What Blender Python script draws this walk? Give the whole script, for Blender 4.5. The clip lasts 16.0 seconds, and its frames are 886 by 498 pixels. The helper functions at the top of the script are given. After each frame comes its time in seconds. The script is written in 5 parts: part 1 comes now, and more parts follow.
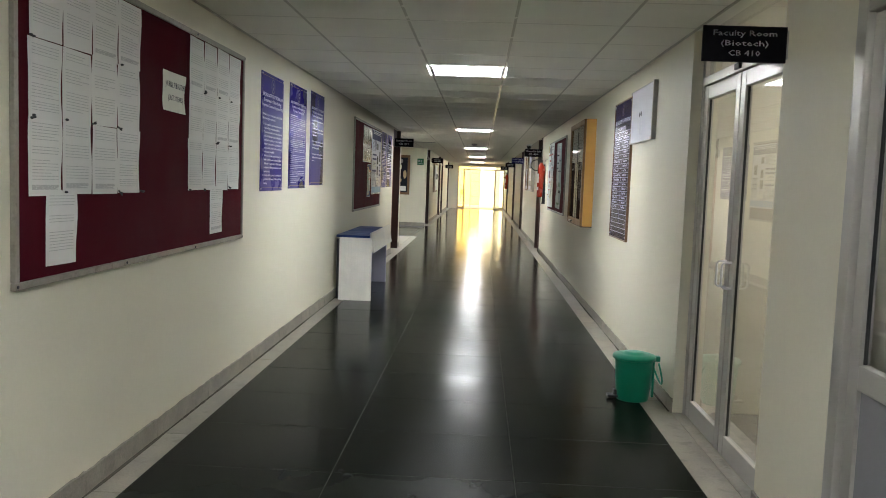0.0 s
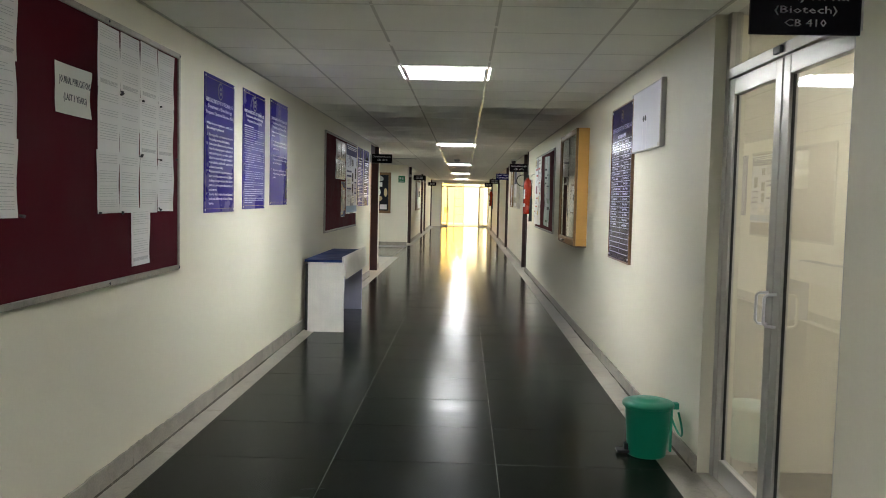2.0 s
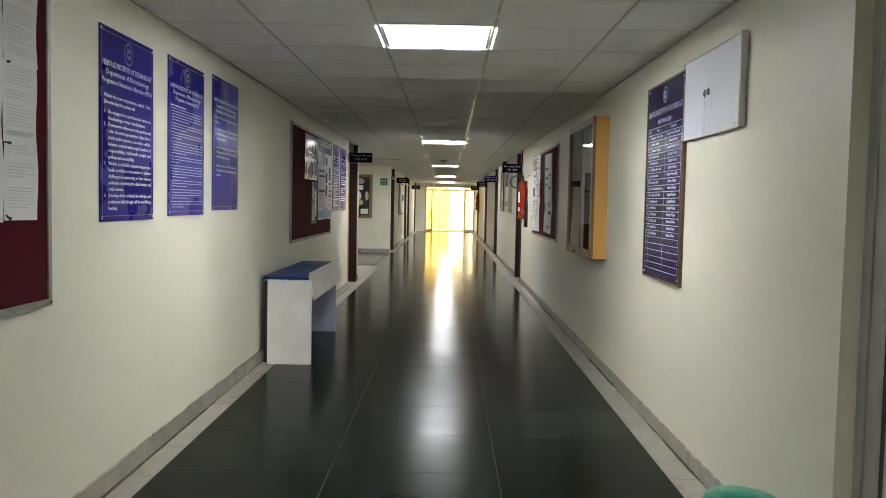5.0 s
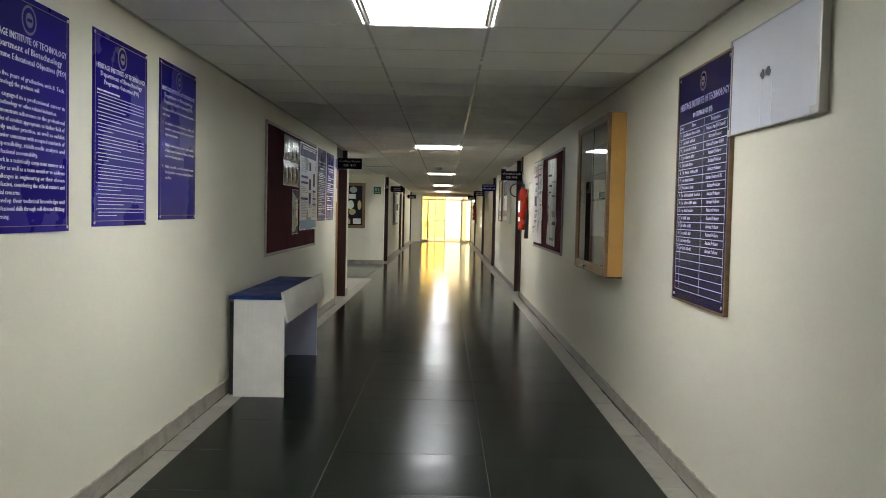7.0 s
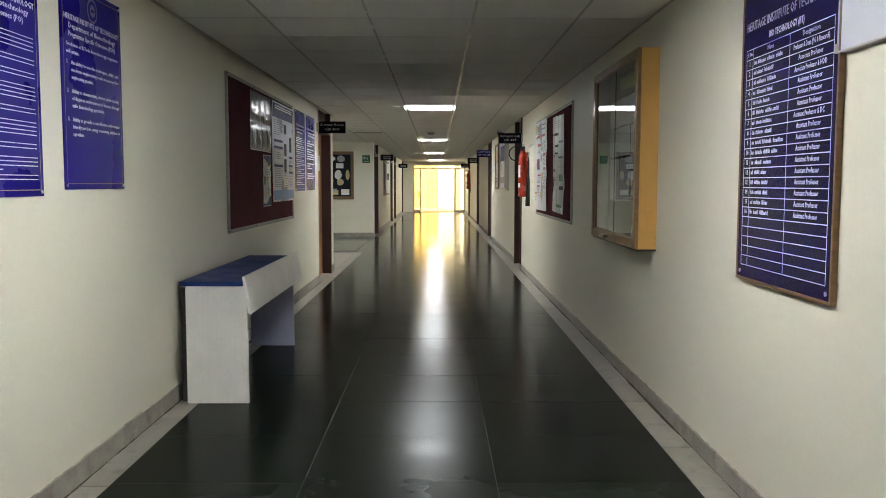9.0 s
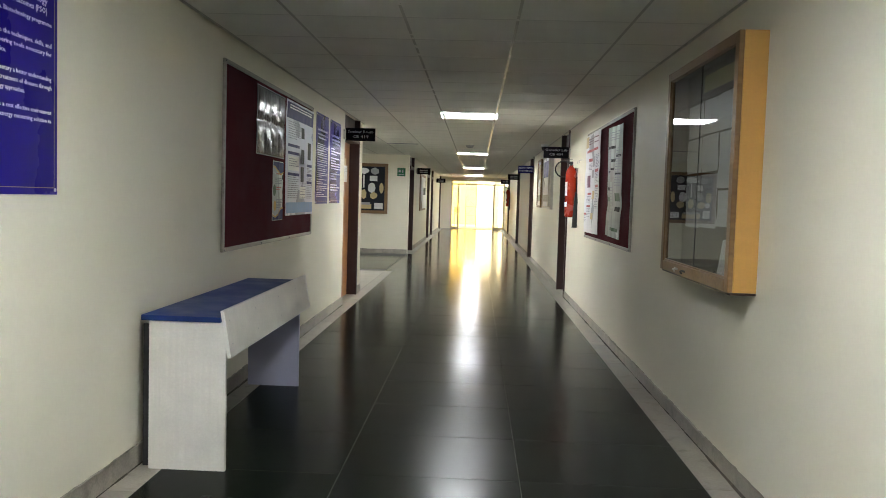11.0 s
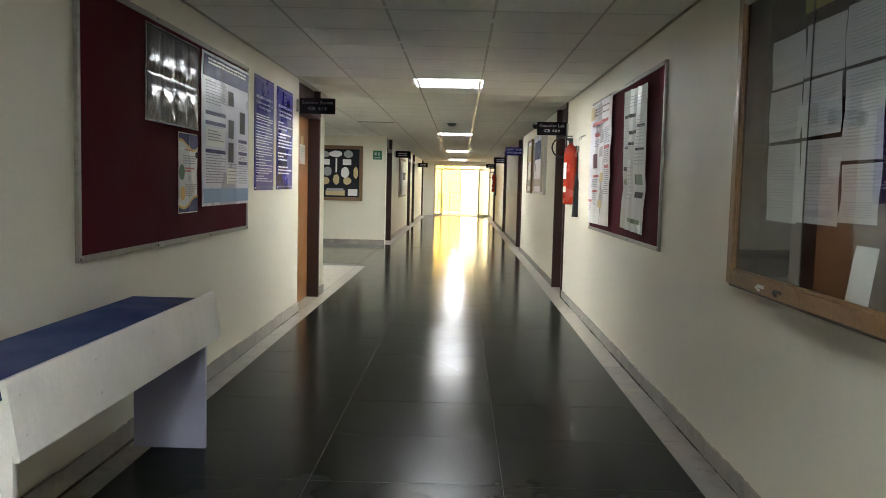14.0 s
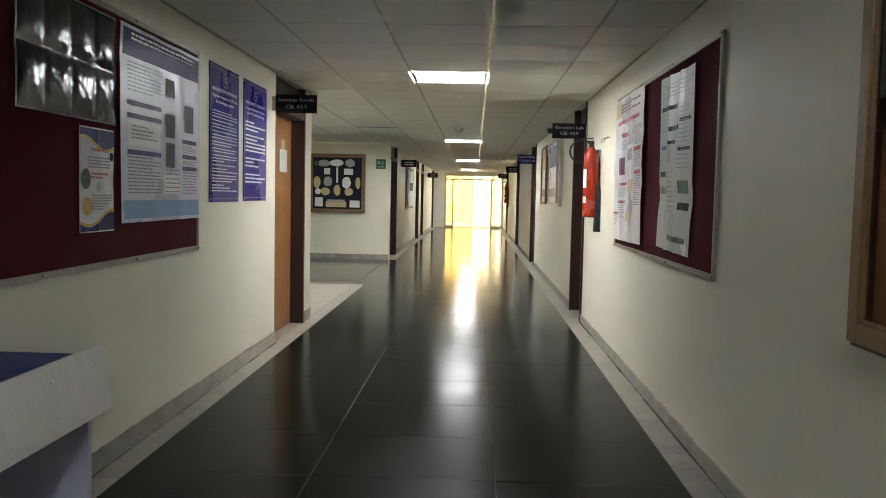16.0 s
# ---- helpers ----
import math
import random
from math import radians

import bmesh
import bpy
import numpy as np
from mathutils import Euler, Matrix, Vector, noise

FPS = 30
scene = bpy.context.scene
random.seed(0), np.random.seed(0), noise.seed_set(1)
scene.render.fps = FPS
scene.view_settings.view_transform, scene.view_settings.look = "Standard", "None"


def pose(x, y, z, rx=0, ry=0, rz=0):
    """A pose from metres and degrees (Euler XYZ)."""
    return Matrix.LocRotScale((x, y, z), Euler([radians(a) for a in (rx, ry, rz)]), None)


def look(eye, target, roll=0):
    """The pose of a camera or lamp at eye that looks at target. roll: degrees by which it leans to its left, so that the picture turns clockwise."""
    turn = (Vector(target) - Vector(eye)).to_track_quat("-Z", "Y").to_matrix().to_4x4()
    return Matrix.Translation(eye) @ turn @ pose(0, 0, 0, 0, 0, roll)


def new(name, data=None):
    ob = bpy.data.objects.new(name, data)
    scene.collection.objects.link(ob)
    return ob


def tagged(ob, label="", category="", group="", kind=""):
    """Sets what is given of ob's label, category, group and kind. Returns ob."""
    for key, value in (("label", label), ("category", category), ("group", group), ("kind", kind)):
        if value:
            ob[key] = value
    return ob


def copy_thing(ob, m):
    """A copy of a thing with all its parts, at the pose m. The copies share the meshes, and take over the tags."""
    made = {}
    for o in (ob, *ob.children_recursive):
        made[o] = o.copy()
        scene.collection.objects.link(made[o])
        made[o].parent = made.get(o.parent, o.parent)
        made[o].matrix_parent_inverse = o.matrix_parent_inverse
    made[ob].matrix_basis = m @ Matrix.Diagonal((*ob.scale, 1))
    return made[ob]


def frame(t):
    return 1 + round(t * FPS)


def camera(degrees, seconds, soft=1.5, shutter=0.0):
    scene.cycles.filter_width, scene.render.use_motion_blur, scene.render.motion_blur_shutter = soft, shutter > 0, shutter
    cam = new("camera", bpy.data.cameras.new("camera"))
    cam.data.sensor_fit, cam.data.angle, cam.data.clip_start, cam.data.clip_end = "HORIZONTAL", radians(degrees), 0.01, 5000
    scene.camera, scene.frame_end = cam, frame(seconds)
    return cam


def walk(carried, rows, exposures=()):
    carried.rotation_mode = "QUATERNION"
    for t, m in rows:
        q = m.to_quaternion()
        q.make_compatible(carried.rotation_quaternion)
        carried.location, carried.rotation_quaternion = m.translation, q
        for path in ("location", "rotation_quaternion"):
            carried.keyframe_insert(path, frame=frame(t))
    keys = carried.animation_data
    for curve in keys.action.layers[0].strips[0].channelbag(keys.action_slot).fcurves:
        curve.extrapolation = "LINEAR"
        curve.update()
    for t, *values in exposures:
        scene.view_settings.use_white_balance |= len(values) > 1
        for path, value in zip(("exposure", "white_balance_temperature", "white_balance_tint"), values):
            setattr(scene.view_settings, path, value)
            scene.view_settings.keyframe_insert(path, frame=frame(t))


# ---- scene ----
cam = camera(56.7, 16.0, soft=0.95)
PATH = [
    (0, (0.159, 0.013, 1.374), (0.075, 2.005, 1.208), 2.1),
    (0.5, (0.132, 0.254, 1.375), (0.092, 2.248, 1.226), 1.2),
    (1, (0.109, 0.435, 1.377), (0.113, 2.431, 1.249), 0.6),
    (1.5, (0.126, 0.653, 1.366), (0.117, 2.649, 1.236), 0.6),
    (2, (0.175, 0.878, 1.37), (0.126, 2.874, 1.248), 1.3),
    (2.5, (0.179, 1.072, 1.359), (0.137, 3.067, 1.229), 2.0),
    (3, (0.131, 1.346, 1.364), (0.104, 3.344, 1.26), 1.1),
    (3.5, (0.101, 1.571, 1.363), (0.099, 3.568, 1.258), 0.8),
    (4, (0.094, 1.814, 1.343), (0.089, 3.81, 1.217), 1.2),
    (4.2, (0.1, 1.942, 1.367), (0.086, 3.939, 1.248), 1.3),
    (6.5, (0.074, 2.934, 1.347), (0.078, 4.931, 1.244), 0.8),
    (7, (0.119, 3.208, 1.356), (0.117, 5.206, 1.269), 1.3),
    (7.5, (0.134, 3.432, 1.339), (0.119, 5.43, 1.238), 1.6),
    (8, (0.1, 3.731, 1.335), (0.103, 5.729, 1.246), 0.7),
    (8.5, (0.091, 3.968, 1.322), (0.127, 5.962, 1.181), 0.2),
    (9, (0.11, 4.251, 1.313), (0.124, 6.244, 1.154), 0.1),
    (9.5, (0.129, 4.521, 1.328), (0.086, 6.517, 1.206), 0.8),
    (12, (0.117, 5.889, 1.304), (0.038, 7.884, 1.183), 1.8),
    (12.5, (0.095, 6.165, 1.311), (0.07, 8.163, 1.216), 1.2),
    (13, (0.082, 6.422, 1.308), (0.083, 8.419, 1.198), 0.3),
    (13.5, (0.115, 6.712, 1.297), (0.105, 8.707, 1.157), 0.5),
    (14, (0.157, 6.974, 1.302), (0.117, 8.968, 1.147), 1.4),
    (14.5, (0.193, 7.237, 1.295), (0.173, 9.232, 1.166), 1.6),
    (15, (0.194, 7.538, 1.3), (0.197, 9.533, 1.167), 1.1),
    (15.5, (0.215, 7.831, 1.283), (0.216, 9.825, 1.13), 0.7),
    (16, (0.25, 8.135, 1.298), (0.175, 10.129, 1.169), 1.2),
]
walk(cam, [(t, look(eye, target, roll)) for t, eye, target, roll in PATH], [(0.0, 2.88), (3.5, 2.86), (6.5, 2.52), (7.5, 2.42), (9.5, 2.74), (12.0, 3.12), (13.5, 3.12), (16.0, 2.95)])

# ---- light ----
world = bpy.data.worlds.new("sky")
scene.world = world
world.use_nodes = True
wn = world.node_tree.nodes
sky = wn.new("ShaderNodeTexSky")
sky.sky_type, sky.sun_disc = "NISHITA", False
SUN_WAY = Vector((-0.78, 0.42, -0.62)).normalized()
sky.sun_elevation = math.asin(-SUN_WAY.z)
sky.sun_rotation = math.atan2(-SUN_WAY.x, -SUN_WAY.y)
world.node_tree.links.new(sky.outputs[0], wn["Background"].inputs[0])
wn["Background"].inputs[1].default_value = 0.10
sun = new("sun", bpy.data.lights.new("sun", "SUN"))
sun.data.energy, sun.data.angle, sun.data.color = 2.5, radians(0.5), (1.0, 0.86, 0.62)
sun.rotation_mode = "QUATERNION"
sun.rotation_quaternion = SUN_WAY.to_track_quat("-Z", "Y")
PANEL_GLOW = 12.5
ROOM_GLOW = 2.4

# ---- materials ----
def mat(name, base, rough=0.5, metal=0.0, var=0.06, scale=6.0, fine=120.0, bump=0.05, spec=0.5, stain=0.0, stain_col=(0.1, 0.09, 0.07), rand=0.0, detail_bump=0.0):
    m = bpy.data.materials.new(name)
    m.use_nodes = True
    nt = m.node_tree
    n, l = nt.nodes, nt.links
    b = n["Principled BSDF"]
    tc = n.new("ShaderNodeNewGeometry")
    big = n.new("ShaderNodeTexNoise")
    big.inputs["Scale"].default_value, big.inputs["Detail"].default_value = scale, 6
    sml = n.new("ShaderNodeTexNoise")
    sml.inputs["Scale"].default_value, sml.inputs["Detail"].default_value = fine, 3
    l.new(tc.outputs["Position"], big.inputs["Vector"])
    l.new(tc.outputs["Position"], sml.inputs["Vector"])
    mix = n.new("ShaderNodeMath")
    mix.operation = "MULTIPLY_ADD"
    l.new(sml.outputs[0], mix.inputs[0])
    mix.inputs[1].default_value = 0.5
    l.new(big.outputs[0], mix.inputs[2])
    mr = n.new("ShaderNodeMapRange")
    mr.inputs["From Min"].default_value, mr.inputs["From Max"].default_value = 0.45, 1.05
    mr.inputs["To Min"].default_value, mr.inputs["To Max"].default_value = 1 - var, 1 + var
    l.new(mix.outputs[0], mr.inputs["Value"])
    hsv = n.new("ShaderNodeHueSaturation")
    hsv.inputs["Color"].default_value = (*base, 1)
    val = mr.outputs[0]
    if rand:
        oi = n.new("ShaderNodeObjectInfo")
        r2 = n.new("ShaderNodeMapRange")
        r2.inputs["To Min"].default_value, r2.inputs["To Max"].default_value = 1 - rand, 1 + rand
        l.new(oi.outputs["Random"], r2.inputs["Value"])
        mm = n.new("ShaderNodeMath")
        mm.operation = "MULTIPLY"
        l.new(val, mm.inputs[0])
        l.new(r2.outputs[0], mm.inputs[1])
        val = mm.outputs[0]
    l.new(val, hsv.inputs["Value"])
    col = hsv.outputs[0]
    if stain:
        sn = n.new("ShaderNodeTexNoise")
        sn.inputs["Scale"].default_value, sn.inputs["Detail"].default_value, sn.inputs["Roughness"].default_value = scale * 1.7, 8, 0.65
        l.new(tc.outputs["Position"], sn.inputs["Vector"])
        sr = n.new("ShaderNodeMapRange")
        sr.inputs["From Min"].default_value, sr.inputs["From Max"].default_value = 0.54, 0.74
        sr.inputs["To Max"].default_value = stain
        l.new(sn.outputs[0], sr.inputs["Value"])
        mc = n.new("ShaderNodeMix")
        mc.data_type = "RGBA"
        l.new(sr.outputs[0], mc.inputs["Factor"])
        l.new(col, mc.inputs["A"])
        mc.inputs["B"].default_value = (*stain_col, 1)
        col = mc.outputs["Result"]
    l.new(col, b.inputs["Base Color"])
    rr = n.new("ShaderNodeMapRange")
    rr.inputs["From Min"].default_value, rr.inputs["From Max"].default_value = 0.35, 0.65
    rr.inputs["To Min"].default_value, rr.inputs["To Max"].default_value = max(rough * 0.85, 0.02), min(rough * 1.15, 1)
    l.new(big.outputs[0], rr.inputs["Value"])
    l.new(rr.outputs[0], b.inputs["Roughness"])
    b.inputs["Metallic"].default_value = metal
    b.inputs["Specular IOR Level"].default_value = spec
    if bump:
        bp = n.new("ShaderNodeBump")
        bp.inputs["Strength"].default_value, bp.inputs["Distance"].default_value = bump, 0.004
        l.new(mix.outputs[0], bp.inputs["Height"])
        l.new(bp.outputs[0], b.inputs["Normal"])
    return m


def plain(name, base, rough=0.5, metal=0.0, spec=0.5):
    return mat(name, base, rough, metal, var=0.08, scale=9, fine=200, bump=0.02, spec=spec)


def glow(name, color, strength):
    m = bpy.data.materials.new(name)
    m.use_nodes = True
    b = m.node_tree.nodes["Principled BSDF"]
    b.inputs["Base Color"].default_value = (0.8, 0.8, 0.8, 1)
    b.inputs["Emission Color"].default_value = (*color, 1)
    b.inputs["Emission Strength"].default_value = strength
    return m


def glass(name, rough=0.0, tint=(1, 1, 1)):
    m = bpy.data.materials.new(name)
    m.use_nodes = True
    b = m.node_tree.nodes["Principled BSDF"]
    b.inputs["Base Color"].default_value = (*tint, 1)
    b.inputs["Roughness"].default_value = rough
    b.inputs["Transmission Weight"].default_value = 1.0
    b.inputs["IOR"].default_value = 1.45
    return m


def granite(name):
    m = mat(name, (0.0095, 0.012, 0.0088), 0.24, var=0.35, scale=2.6, fine=260, bump=0.006, spec=0.06, stain=0.28, stain_col=(0.034, 0.036, 0.028), rand=0.25)
    n, l = m.node_tree.nodes, m.node_tree.links
    b = n["Principled BSDF"]
    vo = n.new("ShaderNodeTexVoronoi")
    vo.inputs["Scale"].default_value = 150
    tc = n.new("ShaderNodeTexCoord")
    l.new(tc.outputs["Object"], vo.inputs["Vector"])
    mr = n.new("ShaderNodeMapRange")
    mr.inputs["From Min"].default_value, mr.inputs["From Max"].default_value = 0.0, 0.22
    mr.inputs["To Min"].default_value, mr.inputs["To Max"].default_value = 0.5, 0.0
    l.new(vo.outputs["Distance"], mr.inputs["Value"])
    mc = n.new("ShaderNodeMix")
    mc.data_type = "RGBA"
    old = b.inputs["Base Color"].links[0].from_socket
    l.new(mr.outputs[0], mc.inputs["Factor"])
    l.new(old, mc.inputs["A"])
    mc.inputs["B"].default_value = (0.042, 0.047, 0.038, 1)
    l.new(mc.outputs["Result"], b.inputs["Base Color"])
    # polish: the slabs turn mirror-like towards grazing view
    lw = n.new("ShaderNodeLayerWeight")
    lw.inputs["Blend"].default_value = 0.5
    sheen = n.new("ShaderNodeMapRange")
    sheen.inputs["From Min"].default_value, sheen.inputs["From Max"].default_value = 0.6, 0.95
    sheen.inputs["To Min"].default_value, sheen.inputs["To Max"].default_value = 0.29, 0.12
    l.new(lw.outputs["Facing"], sheen.inputs["Value"])
    wear = n.new("ShaderNodeMath")
    wear.operation = "MULTIPLY_ADD"
    old_rough = b.inputs["Roughness"].links[0].from_socket
    l.new(old_rough, wear.inputs[0])
    wear.inputs[1].default_value = 0.25
    l.new(sheen.outputs[0], wear.inputs[2])
    less = n.new("ShaderNodeMath")
    less.operation = "SUBTRACT"
    l.new(wear.outputs[0], less.inputs[0])
    less.inputs[1].default_value = 0.055
    l.new(less.outputs[0], b.inputs["Roughness"])
    gloss = n.new("ShaderNodeMapRange")
    gloss.inputs["From Min"].default_value, gloss.inputs["From Max"].default_value = 0.84, 0.965
    gloss.inputs["To Min"].default_value, gloss.inputs["To Max"].default_value = 0.036, 0.42
    l.new(lw.outputs["Facing"], gloss.inputs["Value"])
    l.new(gloss.outputs[0], b.inputs["Specular IOR Level"])
    b.inputs["Coat Weight"].default_value = 0.013
    b.inputs["Coat Roughness"].default_value = 0.03
    return m


def wood(name, base, rough=0.4, rings=22.0, axis=2, dark=0.6):
    m = mat(name, base, rough, var=0.12, scale=5, fine=90, bump=0.05)
    n, l = m.node_tree.nodes, m.node_tree.links
    b = n["Principled BSDF"]
    tc = n.new("ShaderNodeTexCoord")
    mp = n.new("ShaderNodeMapping")
    s = [rings, rings, rings]
    s[axis] = 1.2
    mp.inputs["Scale"].default_value = s
    nz = n.new("ShaderNodeTexNoise")
    nz.inputs["Scale"].default_value, nz.inputs["Detail"].default_value = 1.6, 6
    l.new(tc.outputs["Object"], mp.inputs[0])
    l.new(mp.outputs[0], nz.inputs["Vector"])
    mr = n.new("ShaderNodeMapRange")
    mr.inputs["From Min"].default_value, mr.inputs["From Max"].default_value = 0.4, 0.68
    mr.inputs["To Max"].default_value = 0.55
    l.new(nz.outputs[0], mr.inputs["Value"])
    mc = n.new("ShaderNodeMix")
    mc.data_type = "RGBA"
    old = b.inputs["Base Color"].links[0].from_socket
    l.new(mr.outputs[0], mc.inputs["Factor"])
    l.new(old, mc.inputs["A"])
    mc.inputs["B"].default_value = (*[c * dark for c in base], 1)
    l.new(mc.outputs["Result"], b.inputs["Base Color"])
    return m


PAINT = mat("cream_wall_paint", (0.725, 0.69, 0.56), 0.55, var=0.035, scale=1.1, fine=60, bump=0.10, stain=0.05, stain_col=(0.45, 0.42, 0.3))
PAINT2 = mat("olive_painted_plaster", (0.42, 0.39, 0.25), 0.6, var=0.06, scale=2, fine=60, bump=0.1)
TILE_C = mat("mineral_ceiling_tile", (0.84, 0.83, 0.765), 0.9, var=0.04, scale=3, fine=180, bump=0.05)
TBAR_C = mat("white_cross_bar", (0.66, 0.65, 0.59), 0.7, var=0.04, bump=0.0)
# same bars beside the lamps, coloured lighter to stand in for light on them
TBAR_LIT = mat("glossy_lit_bar", (0.82, 0.80, 0.72), 0.25, var=0.02, bump=0.0)
# darker copy for the long bars away from the lamps
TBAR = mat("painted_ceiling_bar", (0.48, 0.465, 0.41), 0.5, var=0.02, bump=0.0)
GRANITE = granite("polished_dark_granite")
GROUT = mat("floor_joint_grout", (0.12, 0.118, 0.10), 0.6, var=0.2, scale=8, bump=0.2)
MARBLE = mat("worn_grey_marble", (0.31, 0.285, 0.235), 0.38, var=0.3, scale=5, fine=90, bump=0.08, stain=0.75, stain_col=(0.12, 0.105, 0.08), rand=0.14)
SKIRT = mat("grey_skirting_stone", (0.29, 0.265, 0.22), 0.55, var=0.35, scale=7, fine=110, bump=0.15, stain=0.6, stain_col=(0.11, 0.1, 0.08), rand=0.1)
DARKWOOD = wood("dark_brown_painted_wood", (0.032, 0.012, 0.010), 0.42)
LEAFWOOD = wood("orange_brown_veneer", (0.36, 0.15, 0.045), 0.4, 30)
TEAK = wood("varnished_teak", (0.21, 0.115, 0.045), 0.38, 30)
PLY = mat("ochre_painted_plywood", (0.60, 0.33, 0.085), 0.5, var=0.06, scale=4, bump=0.06, stain=0.15, stain_col=(0.3, 0.16, 0.05))
ALU_D = mat("tarnished_aluminium", (0.33, 0.31, 0.27), 0.5, 0.6, var=0.2, scale=14, bump=0.05, stain=0.5, stain_col=(0.12, 0.1, 0.07))
ALU = mat("satin_aluminium", (0.50, 0.485, 0.45), 0.36, 0.6, var=0.06, scale=12, bump=0.03)
ALU_Y = mat("champagne_aluminium", (0.55, 0.47, 0.3), 0.4, 0.6, var=0.06)
FELT = mat("maroon_felt", (0.075, 0.006, 0.013), 0.95, var=0.12, scale=3, fine=500, bump=0.4, spec=0.1)
PAPER = mat("white_paper", (0.81, 0.805, 0.80), 0.75, var=0.02, scale=10, bump=0.04, rand=0.035)
CARD = mat("cream_card", (0.72, 0.72, 0.64), 0.7, var=0.02)
INK = plain("grey_print", (0.54, 0.54, 0.55), 0.8)
INK_D = plain("dark_print", (0.07, 0.07, 0.08), 0.7)
BLUE = mat("glossy_navy_board", (0.016, 0.010, 0.165), 0.28, var=0.07, scale=2, fine=30, bump=0.01, spec=0.07)
BLUE_D = mat("deep_navy_board", (0.0085, 0.005, 0.055), 0.22, var=0.07, scale=2, fine=30, bump=0.01, spec=0.2)
WHITE_INK = plain("white_lettering", (0.86, 0.85, 0.89), 0.5)
GOLD = plain("gold_print", (0.45, 0.36, 0.14), 0.4, 0.2)
WHITEB = mat("grey_white_laminate_board", (0.60, 0.605, 0.66), 0.5, var=0.02, scale=3, bump=0.0)
LAMW = wood("off_white_wood_laminate", (0.76, 0.735, 0.69), 0.42, 40, 2, 0.95)
LAMB = mat("blue_grey_laminate", (0.46, 0.47, 0.63), 0.45, var=0.04)
LAMBLUE = mat("royal_blue_laminate", (0.012, 0.034, 0.15), 0.5, var=0.08, scale=5, fine=160, spec=0.25)
GREENP = mat("emerald_green_plastic", (0.006, 0.25, 0.15), 0.35, var=0.08, scale=8, bump=0.03)
BLACKP = plain("black_plastic", (0.014, 0.014, 0.016), 0.45)
SIGNB = mat("near_black_sign_board", (0.006, 0.005, 0.008), 0.5, bump=0.0, spec=0.15)
SIGNBLUE = mat("navy_sign_board", (0.008, 0.009, 0.075), 0.5, bump=0.0, spec=0.15)
EMB = plain("dull_emblem_print", (0.17, 0.165, 0.19), 0.4)
SIGN_INK = plain("pale_sign_lettering", (0.85, 0.85, 0.85), 0.5)
RED = mat("red_enamel", (0.33, 0.025, 0.011), 0.25, var=0.05, bump=0.01)
GREENSIGN = plain("green_sign", (0.006, 0.12, 0.045), 0.4)
CHROME = plain("worn_chrome", (0.62, 0.62, 0.61), 0.38, 0.6)
PVC = plain("white_pvc", (0.65, 0.66, 0.66), 0.35)
GREYPANEL = mat("grey_laminate_panel", (0.21, 0.21, 0.225), 0.5, var=0.05)
PIPE = plain("painted_steel", (0.2, 0.21, 0.15), 0.5, 0.2)
YELLOWWALL = mat("sunlit_yellow_plaster", (0.78, 0.56, 0.15), 0.8, var=0.06, scale=1.5, bump=0.2)
BACKDROP = mat("pale_backdrop_plaster", (0.8, 0.72, 0.5), 0.8, var=0.06, scale=1.5, bump=0.2)
CONC = mat("pale_terrace_tile", (0.62, 0.47, 0.2), 0.6, var=0.1, scale=2, bump=0.2)
GLASS = glass("clear_glass")
GLASS_D = glass("slightly_grey_glass", 0.0, (0.66, 0.70, 0.70))
GLASS_D.node_tree.nodes["Principled BSDF"].inputs["IOR"].default_value = 1.38
LED = glow("led_diffuser", (0.94, 0.97, 1.0), PANEL_GLOW)


def hot_centre(m, edge, core, radius):
    """Adds a small hot core to the diffuser's glow, for its glint on the floor."""
    n, l = m.node_tree.nodes, m.node_tree.links
    tc = n.new("ShaderNodeTexCoord")
    ln = n.new("ShaderNodeVectorMath")
    ln.operation = "LENGTH"
    mr = n.new("ShaderNodeMapRange")
    mr.interpolation_type = "SMOOTHERSTEP"
    mr.inputs["From Min"].default_value, mr.inputs["From Max"].default_value = 0.02, radius
    mr.inputs["To Min"].default_value, mr.inputs["To Max"].default_value = core, edge
    l.new(tc.outputs["Object"], ln.inputs[0])
    l.new(ln.outputs["Value"], mr.inputs["Value"])
    l.new(mr.outputs[0], n["Principled BSDF"].inputs["Emission Strength"])


hot_centre(LED, PANEL_GLOW * 0.68, PANEL_GLOW * 6.0, 0.055)
LED_ROOM = glow("led_diffuser_room", (1.0, 0.97, 0.9), ROOM_GLOW)


# ---- building helpers ----
def box(bm, x0, x1, y0, y1, z0, z1, bevel=0.0, m=None):
    geo = bmesh.ops.create_cube(bm, size=1)
    vs = geo["verts"]
    bmesh.ops.scale(bm, vec=(abs(x1 - x0), abs(y1 - y0), abs(z1 - z0)), verts=vs)
    bmesh.ops.translate(bm, vec=((x0 + x1) / 2, (y0 + y1) / 2, (z0 + z1) / 2), verts=vs)
    if m is not None:
        bmesh.ops.transform(bm, matrix=m, verts=vs)
    if bevel:
        es = list({e for v in vs for e in v.link_edges})
        bmesh.ops.bevel(bm, geom=es, offset=bevel, segments=2, affect="EDGES", profile=0.6)
    return bm


def one(x0, x1, y0, y1, z0, z1, bevel=0.0):
    return box(bmesh.new(), x0, x1, y0, y1, z0, z1, bevel)


